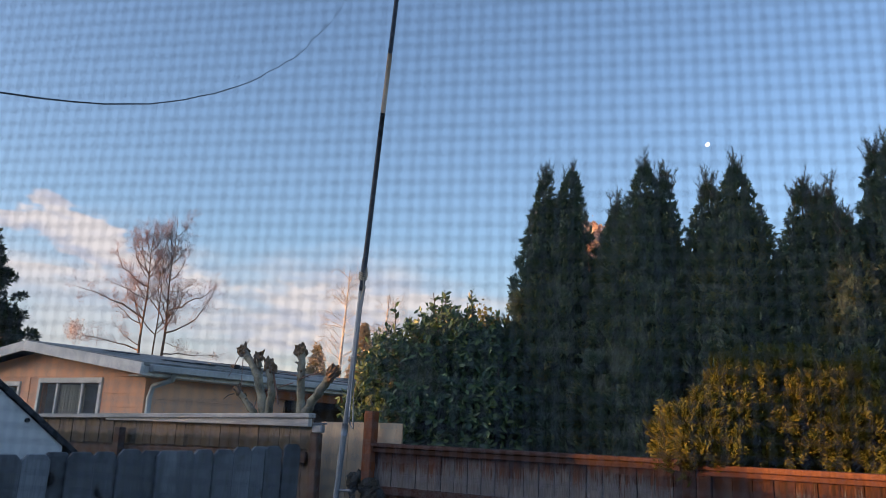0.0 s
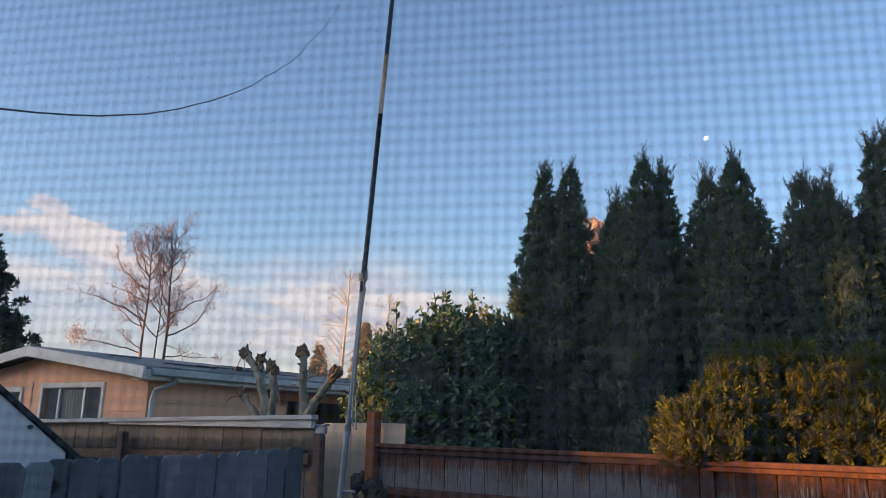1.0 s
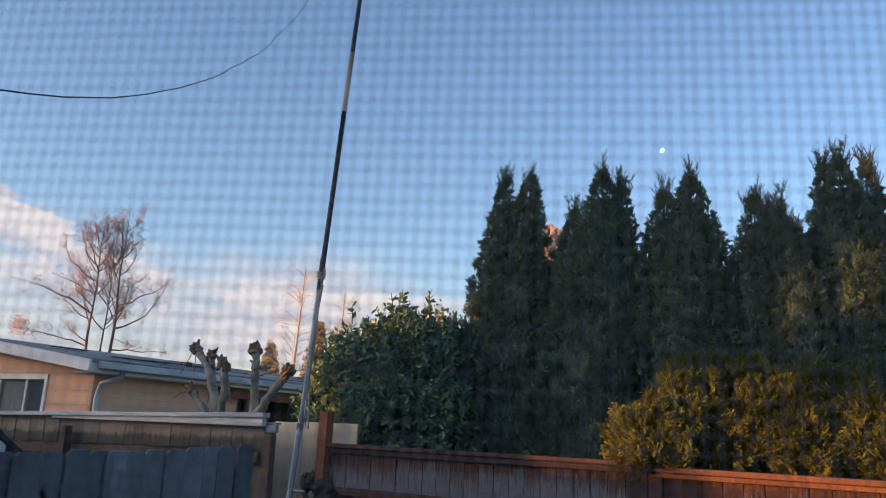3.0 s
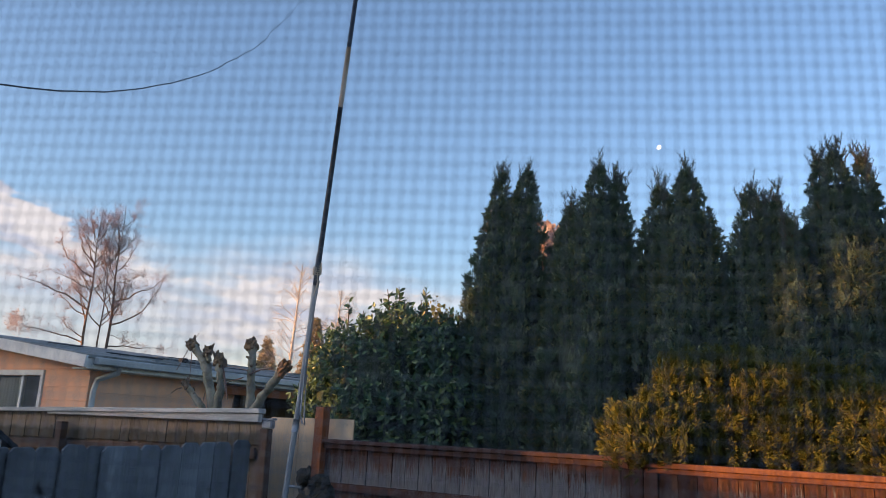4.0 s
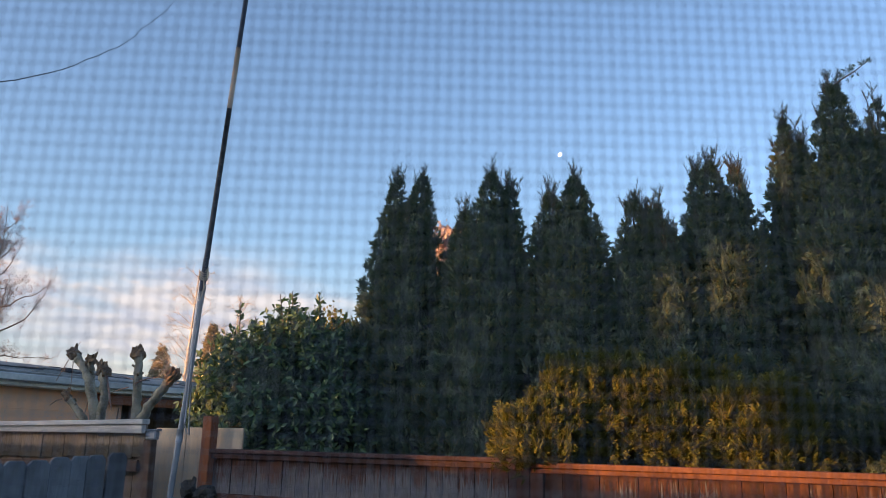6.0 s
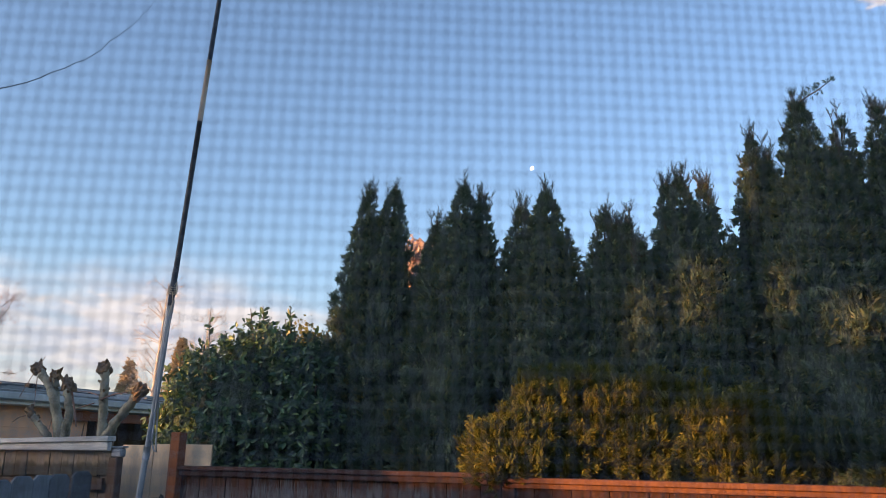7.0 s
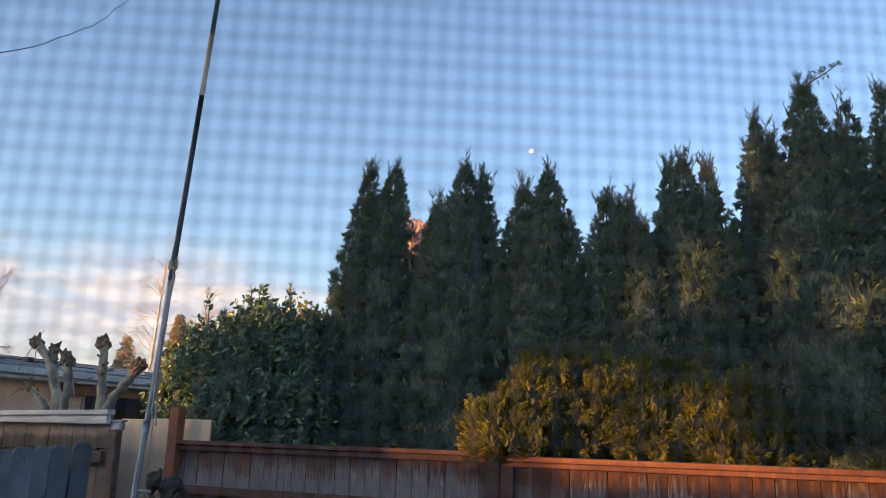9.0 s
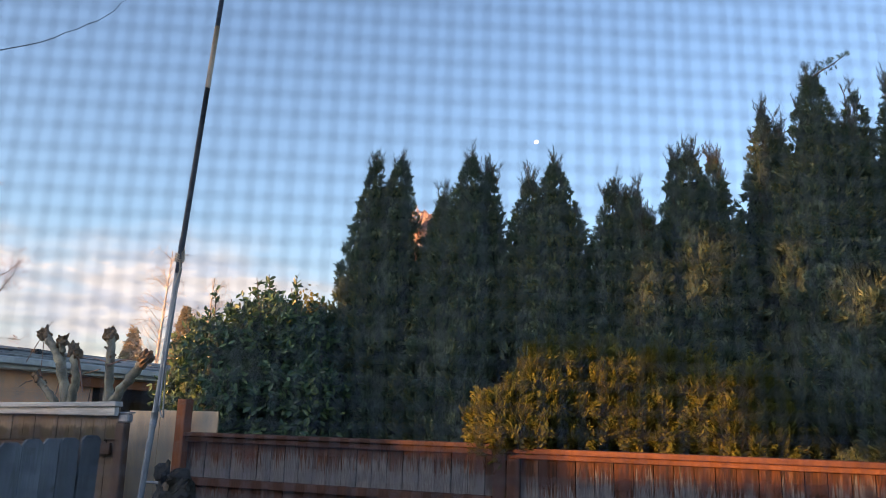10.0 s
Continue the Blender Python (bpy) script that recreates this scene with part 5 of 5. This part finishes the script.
conifer(61, -19.5, 22.8, 6.1, 1.35, M_SPRUCE, "small bronze-tinged spruce beyond the porch roof", 2600, 0.36)
conifer(62, -31.1, 32.4, 6.7, 1.5, M_SPRUCE, "bronze-green conifer far beyond the roof", 1500, 0.6)


def pine(seed, x, y, height, R, label):
    """A dark pine with uneven tufts at the ends of its boughs."""
    rng = np.random.default_rng(seed)
    th = tagged(empty("pine_tree", (x, y, 0)), label, "tree")
    got, boughs = [], []
    for k in range(210):
        s = rng.uniform(0.34, 1.0)
        a = rng.uniform(0, 2 * np.pi)
        r = R * (1.1 - s) ** 0.8 * rng.uniform(0.55, 0.98)
        c = np.array([math.cos(a) * r, math.sin(a) * r, s * height + rng.uniform(-0.2, 0.2)])
        boughs.append([(Vector((0, 0, s * height - 0.35 * r)), 0.05), (Vector(c), 0.02)])
        for j in range(3):
            b = c + rng.normal(size=3) * np.array([0.26, 0.26, 0.14])
            n = 22
            d = unit(rng.normal(size=(n, 3)) + np.array([0, 0, 0.35]))
            U = unit(np.cross(d, rng.normal(size=(n, 3))))
            got.append(scatter(SPRAY, SPRAY_T, b + d * 0.06, U, d, np.cross(U, d), rng.uniform(0.20, 0.34, n)))
    part("crown", mesh_np(*merge(got), "crown"), M_FIR, th)
    part("limb", tubes(boughs, 4), M_TRUNK, th)
    part("trunk", tubes([[(Vector((0, 0, 0)), 0.2), (Vector((0, 0, height * 0.96)), 0.03)]], 7), M_TRUNK, th)


pine(63, -44.5, 19.2, 11.5, 5.5, "dark green pine with uneven tufts beyond the house")


def leafy_tree(seed, x, y, height, R, mat, label, n=5000, size=0.12, name="autumn_tree", low=0.35):
    rng = np.random.default_rng(seed)
    th = tagged(empty(name, (x, y, 0)), label, "tree")
    out = []
    for k in range(16):
        a = rng.uniform(0, 6.3)
        branching(rng, (0, 0, height * rng.uniform(low, 0.78)), (math.cos(a), math.sin(a), 1.2), R * rng.uniform(0.8, 1.3), 0.05, 3, out, 0.5, 0.2, 3, 0.55)
    part("trunk", tubes([[(Vector((0, 0, 0)), 0.16), (Vector((0, 0, height * 0.8)), 0.05)]], 8), M_TRUNK, th)
    tagged(part("twig_growth", tubes([p for p, d in out], 3, cap=False), M_TWIG, th), kind="stuff")
    part("crown", mesh_np(*tufts(rng, out, n, size, 0.09), "crown"), mat, th)


leafy_tree(71, -7.2, 16.5, 6.95, 1.15, M_ORANGE, "pale orange-brown autumn tree glowing behind the cedars", 26000, 0.12, low=0.66)
leafy_tree(72, -5.30, 9.5, 3.75, 0.55, M_YELLOW, "olive-yellow small tree beside the laurel", 14000, 0.052)


def tree_line():
    """Far low woods along the horizon, beyond counting."""
    rng = np.random.default_rng(81)
    got = []
    for k in range(150):
        a = radians(rng.uniform(20, 75))
        d = rng.uniform(70, 120)
        c = np.array([-math.sin(a) * d, math.cos(a) * d, 0])
        n, H, R = 26, rng.uniform(3.2, 6.8), rng.uniform(1.6, 3.6)
        P = c + unit(rng.normal(size=(n, 3))) * np.array([R, R, H * 0.5]) * (rng.random(n) ** 0.4)[:, None] + np.array([0, 0, H * 0.5])
        W = unit(rng.normal(size=(n, 3)) + np.array([0, 0, 0.8]))
        U = unit(np.cross(W, rng.normal(size=(n, 3))))
        got.append(scatter(SPRAY, SPRAY_T, P, U, W, np.cross(U, W), 0.9 * (0.5 + rng.random(n))))
    tagged(part("far_woods", mesh_np(*merge(got), "far_woods"), M_TWIG), "low brown winter woods on the horizon", "woods", kind="stuff")


tree_line()

# ---- moon ----
bm = bmesh.new()
bmesh.ops.create_uvsphere(bm, u_segments=32, v_segments=16, radius=9.2)
MOON = Vector((-802, 2885, 1131))
to = (Vector((0, 0, 2)) - MOON).to_track_quat("Z", "Y").to_matrix().to_4x4()
for v in bm.verts:
    if v.co.x * 0.75 - v.co.y * 0.66 < 0:
        s = -(v.co.x * 0.75 - v.co.y * 0.66)
        v.co.x += 0.75 * s * 0.45
        v.co.y -= 0.66 * s * 0.45
tagged(part("moon", bm, M_MOON, None, "", Matrix.Translation(MOON) @ to), "pale gibbous daytime moon", "moon", kind="structure")


# ---- own house behind the window ----
# wall axes: s along the wall to the right, d out of the window
TURN = 25.0
own = Matrix.Translation((-0.0328, 0.0703, 0)) @ Matrix.Rotation(radians(TURN), 4, "Z")


def wall(name, pieces, mat, label):
    bm = bmesh.new()
    for lo, hi in pieces:
        add_box(bm, lo, hi, 0)
    ob = part(name, bm, mat, None, label, own)
    return tagged(ob, "", "wall", kind="structure")


wall("wall_window", [((-1.6, -0.20, 0.0), (-0.50, -0.06, 3.0)), ((0.65, -0.20, 0.0), (2.6, -0.06, 3.0)), ((-0.50, -0.20, 0.0), (0.65, -0.06, 1.45)), ((-0.50, -0.20, 2.75), (0.65, -0.06, 3.0))], M_PLASTER, "cream plaster wall with the window opening")
wall("wall_west", [((-1.74, -4.0, 0.0), (-1.602, -0.06, 3.0))], M_PLASTER, "cream plaster side wall")
wall("wall_east", [((2.602, -4.0, 0.0), (2.74, -0.06, 3.0))], M_PLASTER, "cream plaster side wall")
wall("wall_back", [((-1.74, -4.14, 0.0), (2.74, -4.002, 3.0))], M_PLASTER, "cream plaster back wall")
tagged(part("floor", box((-1.6, -4.0, 0.5), (2.6, -0.202, 0.6), 0), M_FLOOR, None, "oak floor of the room", own), "", "floor", kind="structure")
tagged(part("ceiling", box((-1.74, -4.14, 3.002), (2.74, -0.06, 3.12), 0), M_PLASTER, None, "plain cream ceiling", own), "", "ceiling", kind="structure")

win = tagged(new("window_1"), "open window fitted with a grey fibreglass insect screen", "window", kind="structure")
win.matrix_basis = own
fr = bmesh.new()
for lo, hi in (((-0.50, -0.16, 1.45), (-0.45, -0.03, 2.75)), ((0.60, -0.16, 1.45), (0.65, -0.03, 2.75)), ((-0.45, -0.16, 1.45), (0.60, -0.03, 1.50)), ((-0.45, -0.16, 2.70), (0.60, -0.03, 2.75))):
    add_box(fr, lo, hi, 0.004)
part("window_frame", fr, M_ALU, win, "white window frame")
fr = bmesh.new()
for lo, hi in (((-0.45, -0.008, 1.50), (-0.425, 0.006, 2.70)), ((0.575, -0.008, 1.50), (0.60, 0.006, 2.70)), ((-0.425, -0.008, 1.50), (0.575, 0.006, 1.525)), ((-0.425, -0.008, 2.675), (0.575, 0.006, 2.70))):
    add_box(fr, lo, hi, 0.003)
part("screen_frame", fr, M_ALU, win, "slim white screen frame")


def screen_mesh():
    """Crossing yarns of the insect screen, each a thin bar, slightly uneven."""
    rng = np.random.default_rng(91)
    V, Fc, b = [], [], 0
    n = 14

    def yarn(c, w, lo, hi, vertical):
        nonlocal b
        s = np.linspace(lo, hi, n)
        off = c + np.cumsum(rng.normal(size=n)) * 0.000012
        d = 0.0001 if vertical else -0.0001
        quad = [(-w, d), (0, d - w), (w, d), (0, d + w)]
        ring = np.empty((n, 4, 3))
        for k, (o, q) in enumerate(quad):
            ring[:, k, 1] = q
            ring[:, k, 0 if vertical else 2] = off + o
            ring[:, k, 2 if vertical else 0] = s
        V.append(ring.reshape(-1, 3))
        i = np.arange(n - 1)[:, None] * 4
        k, k2 = np.arange(4)[None], (np.arange(4)[None] + 1) % 4
        Fc.append(np.stack([b + i + k, b + i + k2, b + i + 4 + k2, b + i + 4 + k], -1).reshape(-1, 4))
        b += 4 * n

    for x in np.arange(-0.425, 0.575, 0.00141):
        yarn(x + rng.normal() * 0.00002, 0.000054, 1.525, 2.675, True)
    for z in np.arange(1.525, 2.675, 0.00159):
        yarn(z + rng.normal() * 0.00002, 0.000050, -0.425, 0.575, False)
    return mesh_np(np.concatenate(V), np.concatenate(Fc), "screen")


tagged(part("insect_screen", screen_mesh(), M_MESH, win, "fine grey fibreglass insect mesh"), kind="stuff")

# unseen walls added behind the camera; their gaps shape the low sun's patches
def shade_wall(name, pieces, label):
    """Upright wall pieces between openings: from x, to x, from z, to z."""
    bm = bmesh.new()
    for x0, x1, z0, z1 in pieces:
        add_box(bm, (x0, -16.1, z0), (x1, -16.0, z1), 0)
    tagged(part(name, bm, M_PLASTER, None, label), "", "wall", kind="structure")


# main shade wall: solid pieces with gaps left where sun patches fall
shade_wall("wall_lane_house", [
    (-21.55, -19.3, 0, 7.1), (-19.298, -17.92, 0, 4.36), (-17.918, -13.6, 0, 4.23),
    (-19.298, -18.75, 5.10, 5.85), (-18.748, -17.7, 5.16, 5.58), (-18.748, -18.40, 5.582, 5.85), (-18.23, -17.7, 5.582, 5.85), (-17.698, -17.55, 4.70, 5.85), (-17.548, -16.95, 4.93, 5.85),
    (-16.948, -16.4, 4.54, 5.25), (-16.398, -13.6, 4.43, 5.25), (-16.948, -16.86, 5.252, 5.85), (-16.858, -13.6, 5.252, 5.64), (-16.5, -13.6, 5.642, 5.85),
    (-19.298, -18.40, 5.852, 7.1), (-18.398, -18.232, 6.22, 7.1), (-18.23, -18.08, 5.852, 7.1), (-17.82, -17.44, 5.852, 7.1), (-17.22, -16.86, 5.852, 7.1), (-16.5, -13.6, 5.852, 7.1)], "unseen added wall with gaps that let sun patches through")
shade_wall("wall_lane_gable", [
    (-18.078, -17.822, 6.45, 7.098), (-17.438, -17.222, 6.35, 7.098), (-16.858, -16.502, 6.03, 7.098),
    (-21.55, -18.12, 7.102, 7.748), (-17.95, -13.6, 7.102, 7.748), (-23.4, -13.6, 7.75, 8.5)], "unseen added upper wall with slots for sun patches")
shade_wall("wall_lane_porch", [(-22.25, -21.552, 4.60, 5.55), (-22.6, -21.552, 6.15, 7.748), (-24.2, -22.252, 4.60, 4.68), (-24.2, -21.552, 0, 3.6)]
          + [(-24.2 + 0.24 * k, -24.04 + 0.24 * k, 3.602, 4.598) for k in range(8)] + [(-22.28, -21.552, 3.602, 4.598)], "unseen added slatted wall that thins the sun")
shade_wall("wall_lane_garage", [(-70.0, -24.202, 0, 6.1)], "unseen added wall that shades the left side")
shade_wall("wall_lane_east", [(-13.598, 6.0, 0, 7.4)], "unseen added wall that shades the right side")
